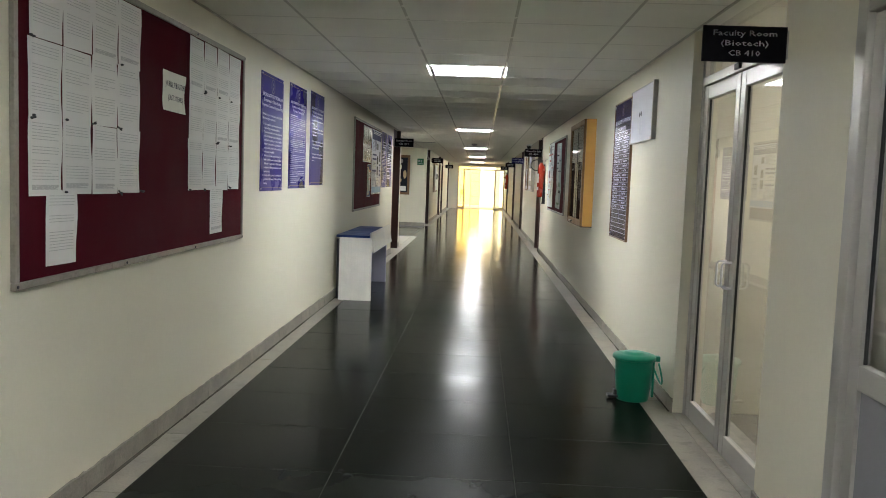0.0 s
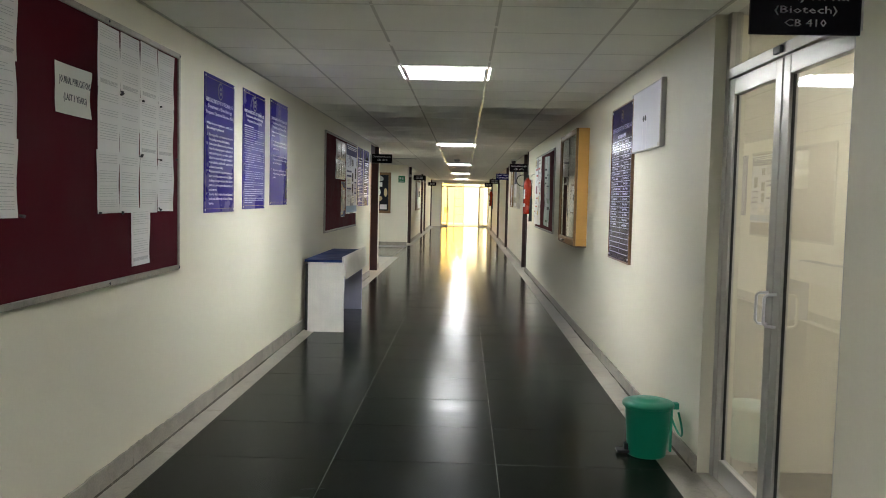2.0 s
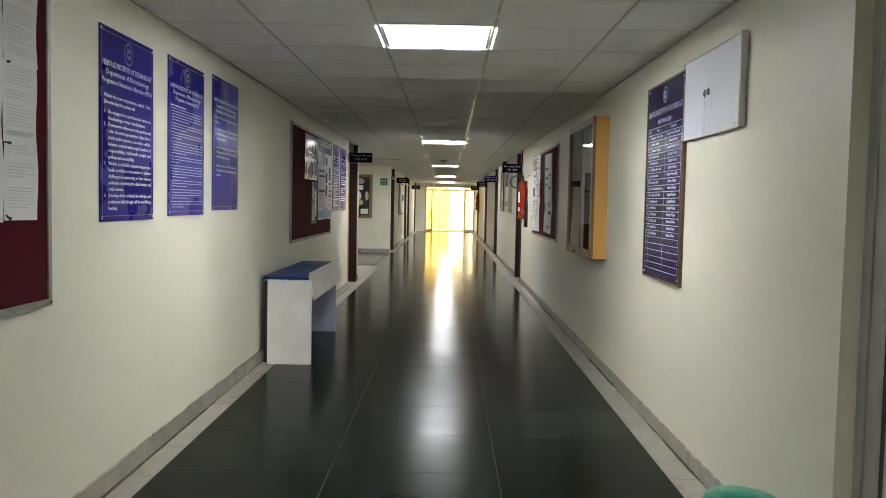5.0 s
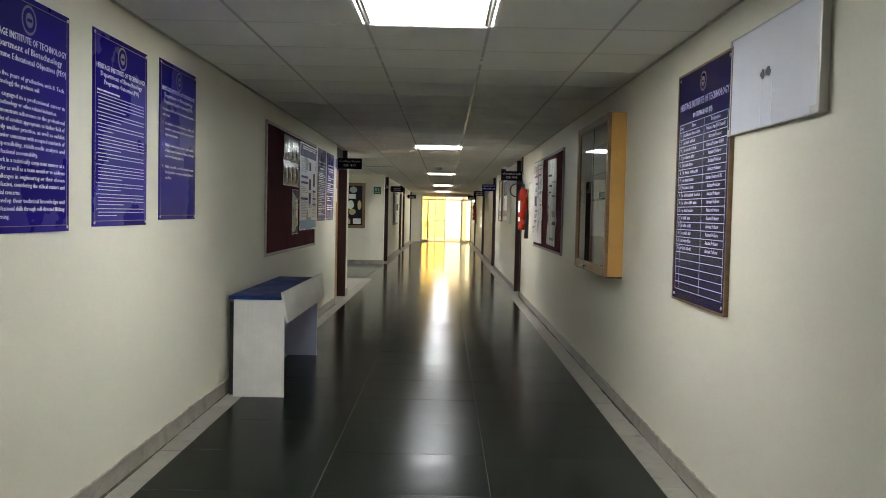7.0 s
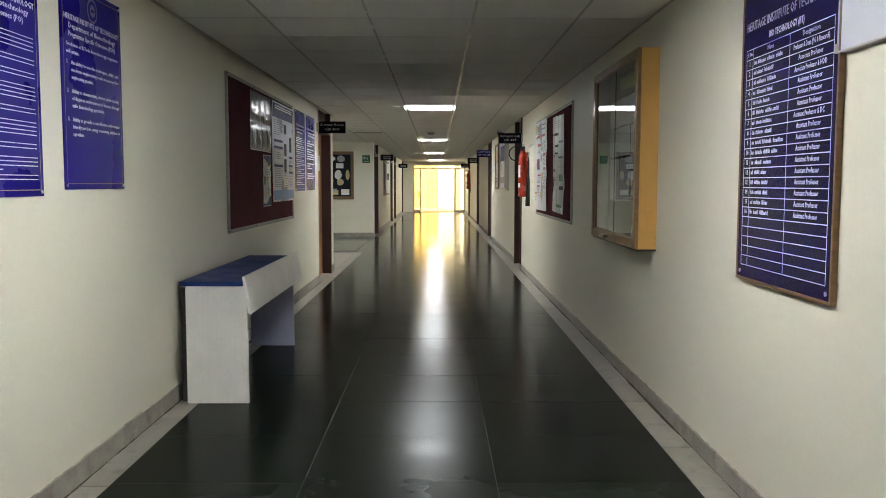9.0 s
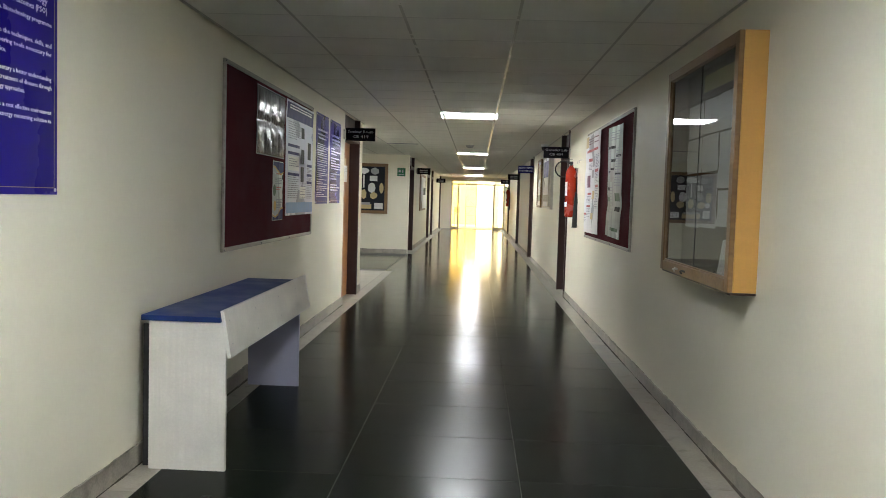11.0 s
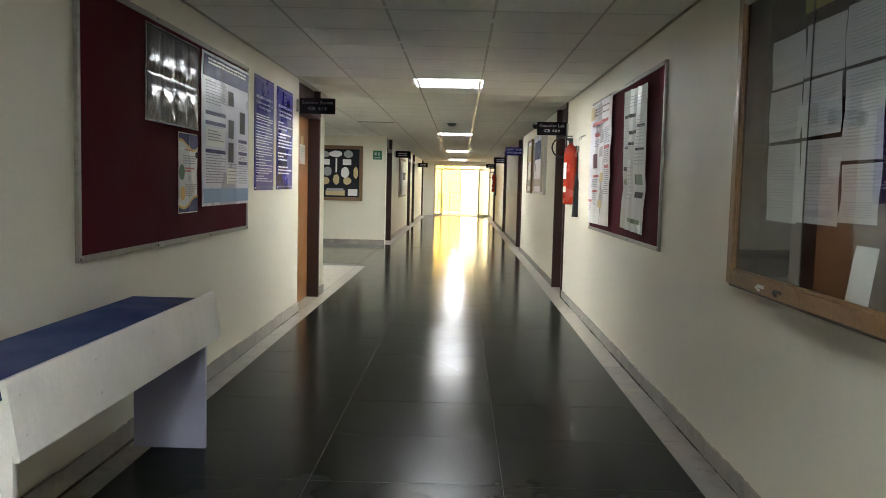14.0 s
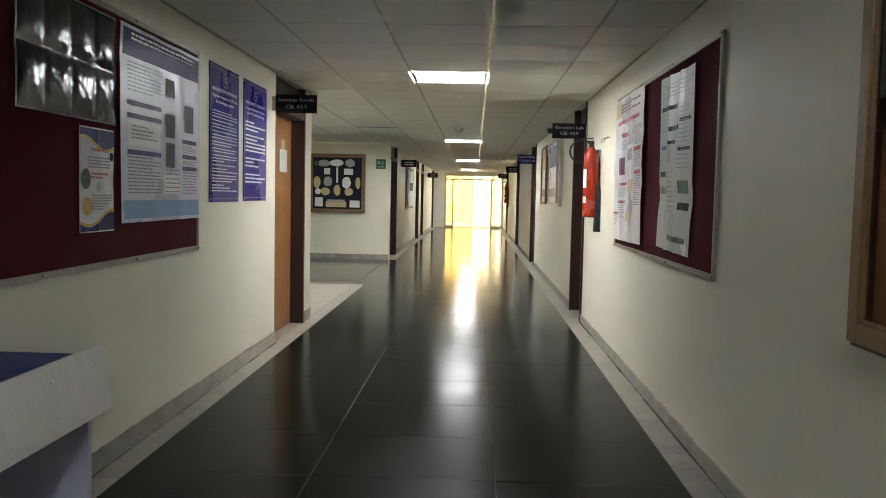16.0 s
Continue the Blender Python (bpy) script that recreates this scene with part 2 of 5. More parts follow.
def lathe(bm, profile, steps=32, m=None):
    """Turns (radius, height) pairs round the z axis."""
    rings = []
    for r, z in profile:
        ring = [bm.verts.new((r * math.cos(2 * math.pi * i / steps), r * math.sin(2 * math.pi * i / steps), z)) for i in range(steps)]
        rings.append(ring)
    for a, b in zip(rings, rings[1:]):
        for i in range(steps):
            f = bm.faces.new((a[i], a[(i + 1) % steps], b[(i + 1) % steps], b[i]))
            f.smooth = True
    bm.faces.new(list(reversed(rings[0])))
    bm.faces.new(rings[-1])
    if m is not None:
        bmesh.ops.transform(bm, matrix=m, verts=[v for r in rings for v in r])
    return bm


def tube(bm, points, radius, steps=8):
    """A round bar along a line of points."""
    pts = [Vector(p) for p in points]
    rings = []
    for i, p in enumerate(pts):
        way = (pts[min(i + 1, len(pts) - 1)] - pts[max(i - 1, 0)]).normalized()
        side = way.orthogonal().normalized() if i == 0 else (rings_side - way * rings_side.dot(way)).normalized()
        rings_side = side
        up = way.cross(side)
        rings.append([bm.verts.new(p + radius * (math.cos(a) * side + math.sin(a) * up)) for a in (2 * math.pi * k / steps for k in range(steps))])
    for a, b in zip(rings, rings[1:]):
        for k in range(steps):
            bm.faces.new((a[k], a[(k + 1) % steps], b[(k + 1) % steps], b[k])).smooth = True
    bm.faces.new(list(reversed(rings[0])))
    bm.faces.new(rings[-1])
    return bm


def quad(bm, r0, r1, u0, u1, n):
    bm.faces.new([bm.verts.new(p) for p in ((r0, u0, n), (r1, u0, n), (r1, u1, n), (r0, u1, n))])


def link(name, bm, material):
    me = bpy.data.meshes.new(name)
    bm.normal_update()
    bm.to_mesh(me)
    bm.free()
    me.materials.append(material)
    return new(name, me)


SMALL = {"print", "lettering", "screws", "screw_caps", "screw_heads", "drawing_pins", "table_grid", "tape_marks"}


def part(name, bm, material, parent, label=""):
    ob = link(name, bm, material)
    ob.parent = parent
    if label:
        ob["label"] = label
    if name in SMALL:
        ob["kind"] = "stuff"
    return ob


def base(name, m, label, category, group="", kind=""):
    """An empty that carries a thing's parts."""
    ob = new(name)
    ob.empty_display_size = 0.1
    ob.matrix_world = m
    return tagged(ob, label, category, group, kind)


def at(x, y, z):
    return Matrix.Translation((x, y, z))


LEFT, RIGHT, FLOOR, CEIL, END = -1.455, 1.395, 0.0, 2.31, 42.0


def on_left(y, z, off=0.0):
    """Local axes on the left wall: x to the reader's right, y up, z out of the wall."""
    return Matrix(((0, 0, 1, LEFT + off), (1, 0, 0, y), (0, 1, 0, z), (0, 0, 0, 1)))


def on_right(y, z, off=0.0):
    return Matrix(((0, 0, -1, RIGHT - off), (-1, 0, 0, y), (0, 1, 0, z), (0, 0, 0, 1)))


def facing(x, y, z):
    """Local axes on a face that looks back along the corridor."""
    return Matrix(((1, 0, 0, x), (0, 0, -1, y), (0, 1, 0, z), (0, 0, 0, 1)))


def letters(s, height, width=0.0, align="CENTER"):
    """The mesh of a line of writing, flat in x and y."""
    cu = bpy.data.curves.new("writing", "FONT")
    cu.body, cu.size, cu.align_x, cu.resolution_u = s, 1.0, align, 1
    ob = new("writing", cu)
    bpy.context.view_layer.update()
    me = bpy.data.meshes.new_from_object(ob.evaluated_get(bpy.context.evaluated_depsgraph_get()))
    bpy.data.objects.remove(ob)
    co = np.empty(len(me.vertices) * 3, np.float32)
    me.vertices.foreach_get("co", co)
    co = co.reshape(-1, 3)
    lo, hi = co.min(0), co.max(0)
    k = height / 0.72
    kx = width / (hi[0] - lo[0]) if width else k
    co[:, 0] *= kx
    co[:, 1] *= k
    me.vertices.foreach_set("co", co.ravel())
    return me


def write(bm, s, r, u, height, n, width=0.0, align="CENTER", bold=0.0):
    """Adds a line of writing to bm, its baseline at (r, u)."""
    me = letters(s, height, width, align)
    for dr in ((0.0,) if not bold else (-bold, 0.0, bold)):
        start = len(bm.verts)
        bm.from_mesh(me)
        bm.verts.ensure_lookup_table()
        for v in bm.verts[start:]:
            v.co = Vector((v.co.x + r + dr, v.co.y + u, n + abs(dr) * 0.05))
    bpy.data.meshes.remove(me)


def word_lines(bm, r0, r1, top, bottom, count, height, n, rng, ragged=0.2):
    """Lines of writing too small to read: short bars the size of words."""
    step = (top - bottom) / max(count, 1)
    for i in range(count):
        u, r = top - step * i, r0
        end = r1 - (rng.random() * (r1 - r0) * 0.6 if rng.random() < ragged else 0)
        while r < end - height:
            w = min(height * rng.uniform(1.2, 5.0), end - r)
            quad(bm, r, r + w, u - height, u, n)
            r += w + height * 0.55

# ---- structure ----
def slab(name, x0, x1, y0, y1, z0, z1, material, label, category):
    m = at((x0 + x1) / 2, (y0 + y1) / 2, z0)
    ob = link(name, one(x0 - m.translation.x, x1 - m.translation.x, y0 - m.translation.y, y1 - m.translation.y, 0, z1 - z0), material)
    ob.matrix_world = m
    return tagged(ob, label, category, kind="structure")


BACK = -9.0
LDOORS = [(15.09, 16.24), (24.72, 25.85), (31.7, 32.75), (34.0, 35.0), (40.5, 41.5)]
RDOORS = [(16.75, 17.75), (23.75, 24.8), (29.5, 30.7), (36.6, 37.7)]
LOBBY = (16.62, 24.5)
THICK = 0.24
cuts = sorted(LDOORS + [LOBBY])
y = BACK
for a, b in cuts + [(END + 0.2, 0)]:
    slab("wall_west", LEFT - THICK, LEFT, y, a, 0, CEIL, PAINT, "cream painted corridor wall with faint stains", "wall")
    y = b
cuts = [(1.70, 2.842), (3.53, 5.03)] + RDOORS
y = BACK
for a, b in cuts + [(END + 0.2, 0)]:
    slab("wall_east", RIGHT, RIGHT + THICK, y, a, 0, CEIL, PAINT, "cream painted corridor wall with faint stains", "wall")
    y = b
slab("wall_south", LEFT - 0.2, RIGHT + 0.2, BACK - 0.2, BACK, 0, CEIL, PAINT, "cream painted wall closing the corridor", "wall")
LX = -6.0
slab("wall_lobby_north", LX, LEFT - THICK, LOBBY[1], LOBBY[1] + 0.2, 0, CEIL, PAINT, "cream painted wall of the side lobby", "wall")
slab("wall_lobby_south", LX, LEFT - THICK, LOBBY[0] - 0.2, LOBBY[0], 0, CEIL, PAINT, "cream painted wall of the side lobby", "wall")
slab("wall_lobby_west", LX - 0.2, LX, LOBBY[0] - 0.2, LOBBY[1] + 0.2, 0, CEIL, PAINT, "cream painted wall of the side lobby", "wall")
slab("pier_north", LEFT + 0.001, -1.0, END, END + 0.24, 0, CEIL, PAINT, "cream pier beside the glazed end partition", "wall")
slab("roof_slab", LX - 0.2, 6.0, BACK - 0.2, END + 0.6, CEIL + 0.25, CEIL + 0.5, CONC, "concrete slab above the false ceiling", "roof")
slab("bulkhead_north", -1.0, RIGHT, END + 0.02, END + 0.2, 2.17, CEIL + 0.25, PAINT, "painted beam above the glazed partition", "wall")

# faculty room behind the glass doors, and a dark room behind the panelled door
slab("wall_room_east", 4.6, 4.8, 1.2, 8.2, 0, CEIL, PAINT, "cream wall of the lit faculty room", "wall")
slab("wall_room_north", RIGHT + THICK, 4.6, 5.085, 5.34, 0, CEIL, PAINT, "cream wall of the lit faculty room", "wall")
slab("wall_room_south", RIGHT + THICK, 4.6, 3.1, 3.3, 0, CEIL, PAINT, "cream wall of the lit faculty room", "wall")
slab("wall_store_south", RIGHT + THICK, 4.6, 1.2, 1.4, 0, CEIL, PAINT, "wall of the unlit room", "wall")
slab("floor_room", RIGHT + 0.05, 4.6, 1.2, 8.2, -0.1, -0.004, MARBLE, "pale stone floor of the faculty room", "floor")
slab("ceiling_room", RIGHT + 0.001, 4.6, 1.2, 8.2, CEIL, CEIL + 0.05, TILE_C, "plain white ceiling of the faculty room", "ceiling")

# ceiling tiles in a grid, with openings for the lamps
PX, PY, GX0, GY0 = 0.628, 0.625, -0.302, 6.812
# the panel at -10 is unseen, placed to brighten the walls near the start
LAMP_K = [-10, 0, 13, 26, 39, 52]
# unseen panels, added to brighten the side lobby
LOBBY_FILL_K = (17, 20)
lamp_cells = {(0, k) for k in LAMP_K} | {(-5, k) for k in LOBBY_FILL_K}


def in_plan(x, y):
    return (LEFT < x < RIGHT and BACK < y < END + 0.02) or (LX < x <= LEFT and LOBBY[0] < y < LOBBY[1])


bm = bmesh.new()
bars = bmesh.new()
cross = bmesh.new()
for i in range(-10, 4):
    for k in range(-26, 60):
        x0, x1 = GX0 + PX * i, GX0 + PX * (i + 1)
        y0, y1 = GY0 + PY * k, GY0 + PY * (k + 1)
        if i in (-2,) and not (LOBBY[0] < y0 and y1 < LOBBY[1]):
            x0 = LEFT
        if i == 2:
            x1 = RIGHT
        y0, y1 = max(y0, BACK), min(y1, END + 0.02)
        if i >= 3 or not in_plan((x0 + x1) / 2, (y0 + y1) / 2) or (i, k) in lamp_cells:
            continue
        sag = 0.0004 * math.sin(i * 12.9 + k * 78.2)
        box(bm, x0 + 0.002, x1 - 0.002, y0 + 0.002, y1 - 0.002, CEIL + sag, CEIL + 0.02 + sag)
ceiling = tagged(link("ceiling", bm, TILE_C), "off-white mineral fibre ceiling tiles in a square grid", "ceiling", kind="structure")
lamp_bars = bmesh.new()
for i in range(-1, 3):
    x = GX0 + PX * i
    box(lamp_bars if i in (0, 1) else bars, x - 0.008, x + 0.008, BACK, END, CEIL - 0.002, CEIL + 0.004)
for i in range(-9, -1):
    x = GX0 + PX * i
    box(bars, x - 0.008, x + 0.008, LOBBY[0], LOBBY[1], CEIL - 0.003, CEIL + 0.004)
for k in range(-25, 57):
    y = GY0 + PY * k
    box(cross, LX if LOBBY[0] < y < LOBBY[1] else LEFT, RIGHT, y - 0.006, y + 0.006, CEIL - 0.0012, CEIL + 0.004)
for x in (LEFT + 0.008, RIGHT - 0.008):
    box(bars, x - 0.008, x + 0.008, BACK, LOBBY[0] if x < 0 else END, CEIL - 0.006, CEIL + 0.004)
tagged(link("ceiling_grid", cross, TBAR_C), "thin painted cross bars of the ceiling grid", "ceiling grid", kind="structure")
tagged(link("ceiling_grid", lamp_bars, TBAR_LIT), "glossy ceiling grid bars beside the panel lights, coloured lighter as if lit", "ceiling grid", kind="structure")
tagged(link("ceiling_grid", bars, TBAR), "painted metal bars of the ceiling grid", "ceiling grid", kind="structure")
# lids added over the door recesses to shut out the sky
slab("recess_lid_east", RIGHT + 0.0005, RIGHT + 0.4, 5.4, END, CEIL + 0.0008, CEIL + 0.2, PAINT, "slab added to close the gap above the doors", "wall")
slab("recess_lid_west", LEFT - 0.4, LEFT - 0.0005, 14.9, 16.4, CEIL + 0.0008, CEIL + 0.2, PAINT, "slab added to close the gap above the doors", "wall")
slab("ceiling_void", LX, RIGHT, BACK, END, CEIL + 0.1, CEIL + 0.12, TILE_C, "board above the false ceiling", "ceiling")


# floor: a bed of grout, stone borders, then granite slabs
floor = slab("floor", LX, RIGHT + 0.05, BACK, END + 0.25, -0.12, -0.0011, GROUT, "polished dark granite slab floor with pale stone borders", "floor")
BL, BR = -1.315, 1.235


def rough_strip(x0, x1, y0, y1, p, q, z1, along, rng):
    """A skirting stone whose upper edge is chipped and smeared with paint."""
    bm = bmesh.new()
    k = max(4, int((q - p) / 0.045))
    tilt = rng.uniform(-0.004, 0.004)
    rows = []
    for i in range(k + 1):
        a = p + (q - p) * i / k
        top = z1 + tilt * (2 * i / k - 1) + rng.uniform(-0.004, 0.0035)
        if along == 1:
            rows.append([bm.verts.new(c) for c in ((x0, a, 0), (x1, a, 0), (x1, a, top), (x0, a, top))])
        else:
            rows.append([bm.verts.new(c) for c in ((a, y1, 0), (a, y0, 0), (a, y0, top), (a, y1, top))])
    for a, b in zip(rows, rows[1:]):
        for i in range(4):
            bm.faces.new((a[i], a[(i + 1) % 4], b[(i + 1) % 4], b[i]))
    bm.faces.new(rows[0])
    bm.faces.new(list(reversed(rows[-1])))
    bmesh.ops.recalc_face_normals(bm, faces=bm.faces[:])
    return bm


def stone_run(parent, material, x0, x1, y0, y1, z0, z1, step, name, seed, along=1, bevel=0.002):
    """A row of stone pieces of about one length, butted with fine joints."""
    rng = random.Random(seed)
    lo, hi = (y0, y1) if along == 1 else (x0, x1)
    p = lo
    while p < hi - 0.02:
        q = min(hi, p + step * rng.uniform(0.85, 1.15))
        if hi - q < 0.15:
            q = hi
        lift = rng.uniform(-0.0006, 0.0012)
        if bevel == 0.003:
            b = rough_strip(x0, x1, y0, y1, p + 0.0015, q - 0.0015, z1, along, rng)
        elif along == 1:
            b = one(x0, x1, p + 0.0015, q - 0.0015, z0, z1 + lift, bevel)
        else:
            b = one(p + 0.0015, q - 0.0015, y0, y1, z0, z1 + lift, bevel)
        ob = part(name, b, material, parent)
        ob.matrix_parent_inverse = parent.matrix_world.inverted()
        p = q


bpy.context.view_layer.update()


# ---- doors ----
def corridor_door(index, side, y0, y1, leaf_label):
    """A deep wooden frame up to the ceiling with a veneered leaf set back in it."""
    s = -1 if side == "l" else 1
    face = LEFT if side == "l" else RIGHT
    root = base("door_%d" % index, at(face, (y0 + y1) / 2, 0), leaf_label, "door", kind="structure")
    w = (y1 - y0) / 2
    out, deep = -s * 0.02, s * 0.15

    def bx(n0, n1, a, b, z0, z1, bev=0.003):
        return one(min(n0, n1), max(n0, n1), a, b, z0, z1, bev)
    part("jamb", bx(0.035 * s if s < 0 else out, deep, -w, -w + 0.05, 0, CEIL), DARKWOOD, root, "dark brown painted door jamb")
    part("jamb", bx(out, deep, w - 0.05, w, 0, CEIL), DARKWOOD, root, "dark brown painted door jamb")
    part("head", bx(out * 0.9, deep, -w + 0.05, w - 0.05, 2.0, 2.07), DARKWOOD, root)
    part("transom_panel", bx(s * 0.05, s * 0.08, -w + 0.05, w - 0.05, 2.07, CEIL), DARKWOOD, root, "dark brown panel above the door")
    leaf = part("leaf", bx(s * 0.11, s * 0.148, -w + 0.053, w - 0.053, 0.006, 1.997), LEAFWOOD, root, "orange-brown veneered door leaf")
    b = bmesh.new()
    hy = -(w - 0.13)
    tube(b, [(s * 0.112, hy, 0.95), (s * 0.06, hy, 0.955), (s * 0.055, hy, 0.98), (s * 0.055, hy, 1.1), (s * 0.06, hy, 1.125), (s * 0.112, hy, 1.13)], 0.008)
    part("handle", b, CHROME, leaf, "worn chrome pull handle")
    part("threshold", bx(-s * 0.0, s * 0.24, -w + 0.05, w - 0.05, -0.004, 0.004, 0.001), MARBLE, root)
    part("back_panel", bx(s * 0.2, s * 0.23, -w, w, 0, CEIL, 0), DARKWOOD, root)
    return root


n = 0
for y0, y1 in LDOORS:
    n += 1
    corridor_door(n, "l", y0, y1, "closed orange-brown wooden door in a deep dark brown frame")
for y0, y1 in RDOORS:
    n += 1
    corridor_door(n, "r", y0, y1, "closed wooden door in a deep dark brown frame")


def alu_leaf(root, y0, y1, x, z1, mid=None):
    """An aluminium leaf seen from the corridor: stiles, rails, glass, and a panel below the middle rail if there is one."""
    leaf = part("leaf", one(x, x + 0.04, y0 + 0.003, y0 + 0.075, 0.008, z1, 0.004), ALU, root, "satin aluminium glazed leaf")
    part("stile", one(x, x + 0.04, y1 - 0.075, y1 - 0.003, 0.008, z1, 0.004), ALU, leaf)
    part("top_rail", one(x + 0.001, x + 0.039, y0 + 0.075, y1 - 0.075, z1 - 0.08, z1 - 0.001, 0.004), ALU, leaf)
    part("bottom_rail", one(x + 0.001, x + 0.039, y0 + 0.075, y1 - 0.075, 0.009, 0.115, 0.004), ALU, leaf)
    low = 0.115
    if mid:
        part("middle_rail", one(x - 0.004, x + 0.039, y0 + 0.075, y1 - 0.075, mid, mid + 0.085, 0.01), ALU, leaf)
        part("panel", one(x + 0.014, x + 0.026, y0 + 0.07, y1 - 0.07, 0.11, mid + 0.01), GREYPANEL, leaf, "grey laminate lower panel")
        low = mid + 0.085
    pane = part("pane", one(x + 0.017, x + 0.023, y0 + 0.07, y1 - 0.07, low - 0.005, z1 - 0.075), GLASS, leaf, "clear glass pane")
    pane.visible_shadow = False
    for ya in (y0 + 0.0752, y1 - 0.0802):
        part("gasket", one(x + 0.012, x + 0.028, ya, ya + 0.004, low, z1 - 0.081), BLACKP, leaf, "black rubber glazing strip")
    return leaf


def pull(leaf, x, y, z0, z1):
    b = bmesh.new()
    tube(b, [(x, y, z0), (x - 0.04, y, z0 + 0.003), (x - 0.05, y, z0 + 0.015), (x - 0.05, y, z1 - 0.015), (x - 0.04, y, z1 - 0.003), (x, y, z1)], 0.0062)
    part("handle", b, PVC, leaf, "pale metal pull handle")


root = base("door_10", at(0, 0, 0), "closed aluminium double door with clear glass and a fanlight", "door", kind="structure")
DX = 1.46
part("jamb", one(DX - 0.004, DX + 0.06, 4.975, 5.029, 0, CEIL, 0.004), ALU, root)
part("jamb", one(DX - 0.004, DX + 0.06, 3.531, 3.60, 0, CEIL, 0.004), ALU, root)
part("transom", one(DX - 0.006, DX + 0.06, 3.60, 4.975, 1.985, 2.035, 0.004), ALU, root)
part("closer_shoe", one(DX - 0.022, DX - 0.0065, 4.28, 4.36, 1.995, 2.025, 0.004), BLACKP, root)
pane = part("fanlight", one(DX + 0.02, DX + 0.026, 3.595, 4.98, 2.03, CEIL), GLASS, root, "clear glass fanlight")
pane.visible_shadow = False
lf = alu_leaf(root, 4.297, 4.972, DX, 1.98)
pull(lf, DX, 4.34, 0.875, 1.01)
lf = alu_leaf(root, 3.605, 4.291, DX, 1.98)
pull(lf, DX, 4.25, 0.875, 1.01)
part("threshold", one(RIGHT, DX + 0.2, 3.532, 5.028, -0.004, 0.004), MARBLE, root, "grey stone threshold")

root = base("door_11", at(0, 0, 0), "closed aluminium door with dark glass above a grey panel", "door", kind="structure")
for a, b in ((2.768, 2.841), (1.701, 1.78)):
    part("jamb", one(RIGHT - 0.012, RIGHT + 0.07, a, b, 0, CEIL, 0.006), ALU, root)
part("transom", one(RIGHT - 0.011, RIGHT + 0.07, 1.78, 2.768, 1.965, CEIL, 0.006), ALU, root)
alu_leaf(root, 1.785, 2.764, RIGHT + 0.012, 1.96, 0.745)
part("threshold", one(RIGHT, RIGHT + 0.2, 1.78, 2.768, -0.004, 0.004), MARBLE, root)


# ---- lamps ----
def ceiling_lamp(m, material):
    root = base("ceiling_light", m, "square recessed white panel light, switched on", "ceiling light", "panel lights along the ceiling")
    w = PX / 2 - 0.012
    h = PY / 2 - 0.012
    b = bmesh.new()
    for x0, x1, y0, y1 in ((-w, -w + 0.016, -h, h), (w - 0.016, w, -h, h), (-w + 0.016, w - 0.016, -h, -h + 0.016), (-w + 0.016, w - 0.016, h - 0.016, h)):
        box(b, x0, x1, y0, y1, -0.003, 0.05)
    part("frame", b, PVC, root)
    part("diffuser", one(-w + 0.016, w - 0.016, -h + 0.016, h - 0.016, 0.006, 0.03), material, root, "glowing white diffuser")
    # glowing strips on the tiles imitate light leaking round the panel
    for x0, x1, y0, y1 in ((-w - 0.026, -w - 0.022, -h, h), (w + 0.022, w + 0.026, -h, h), (-w, w, -h - 0.022, -h - 0.019), (-w, w, h + 0.019, h + 0.022)):
        part("light_leak_strip", one(x0, x1, y0, y1, -0.0012, 0.0), material, root, "thin glowing strip drawn as light leaking beside the panel")
    return root


for k in LAMP_K:
    ceiling_lamp(at(GX0 + PX / 2, GY0 + PY * (k + 0.5), CEIL), LED)
# added lobby panels, hidden behind the wall corner
for k in LOBBY_FILL_K:
    ceiling_lamp(at(GX0 - PX * 4.5, GY0 + PY * (k + 0.5), CEIL), LED)
room_lamp = ceiling_lamp(at(2.5, 4.25, CEIL - 0.055), LED_ROOM)


# ---- things on the walls ----
def rim(bm, w, h, width, n0, n1, bevel=0.003):
    """Four mitre-less bars round a board of w by h."""
    box(bm, 0, w, 0, width, n0, n1, bevel)
    box(bm, 0, w, h - width, h, n0, n1, bevel)
    box(bm, 0, width, width, h - width, n0, n1, bevel)
    box(bm, w - width, w, width, h - width, n0, n1, bevel)
    return bm


def notice_board(m, w, h, label):
    root = base("notice_board", m, label, "notice board", "maroon notice boards on the walls")
    part("backing", one(0.02, w - 0.02, 0.02, h - 0.02, 0.0005, 0.012), FELT, root, "maroon felt panel")
    for a, b, c, d, nm in ((0, w, 0, 0.028, "bottom_rail"), (0, w, h - 0.028, h, "top_rail"), (0, 0.028, 0.028, h - 0.028, "side_rail"), (w - 0.028, w, 0.028, h - 0.028, "side_rail")):
        part(nm, one(a, b, c, d, 0.0005, 0.02, 0.004), ALU_D, root, "scuffed aluminium edging")
    b = bmesh.new()
    for r in (0.014, w * 0.33, w * 0.66, w - 0.014):
        for u in (0.014, h - 0.014):
            lathe(b, [(0.006, 0.0), (0.006, 0.003), (0.002, 0.004)], 8, at(r, u, 0.02))
    part("screws", b, INK_D, root)
    return root


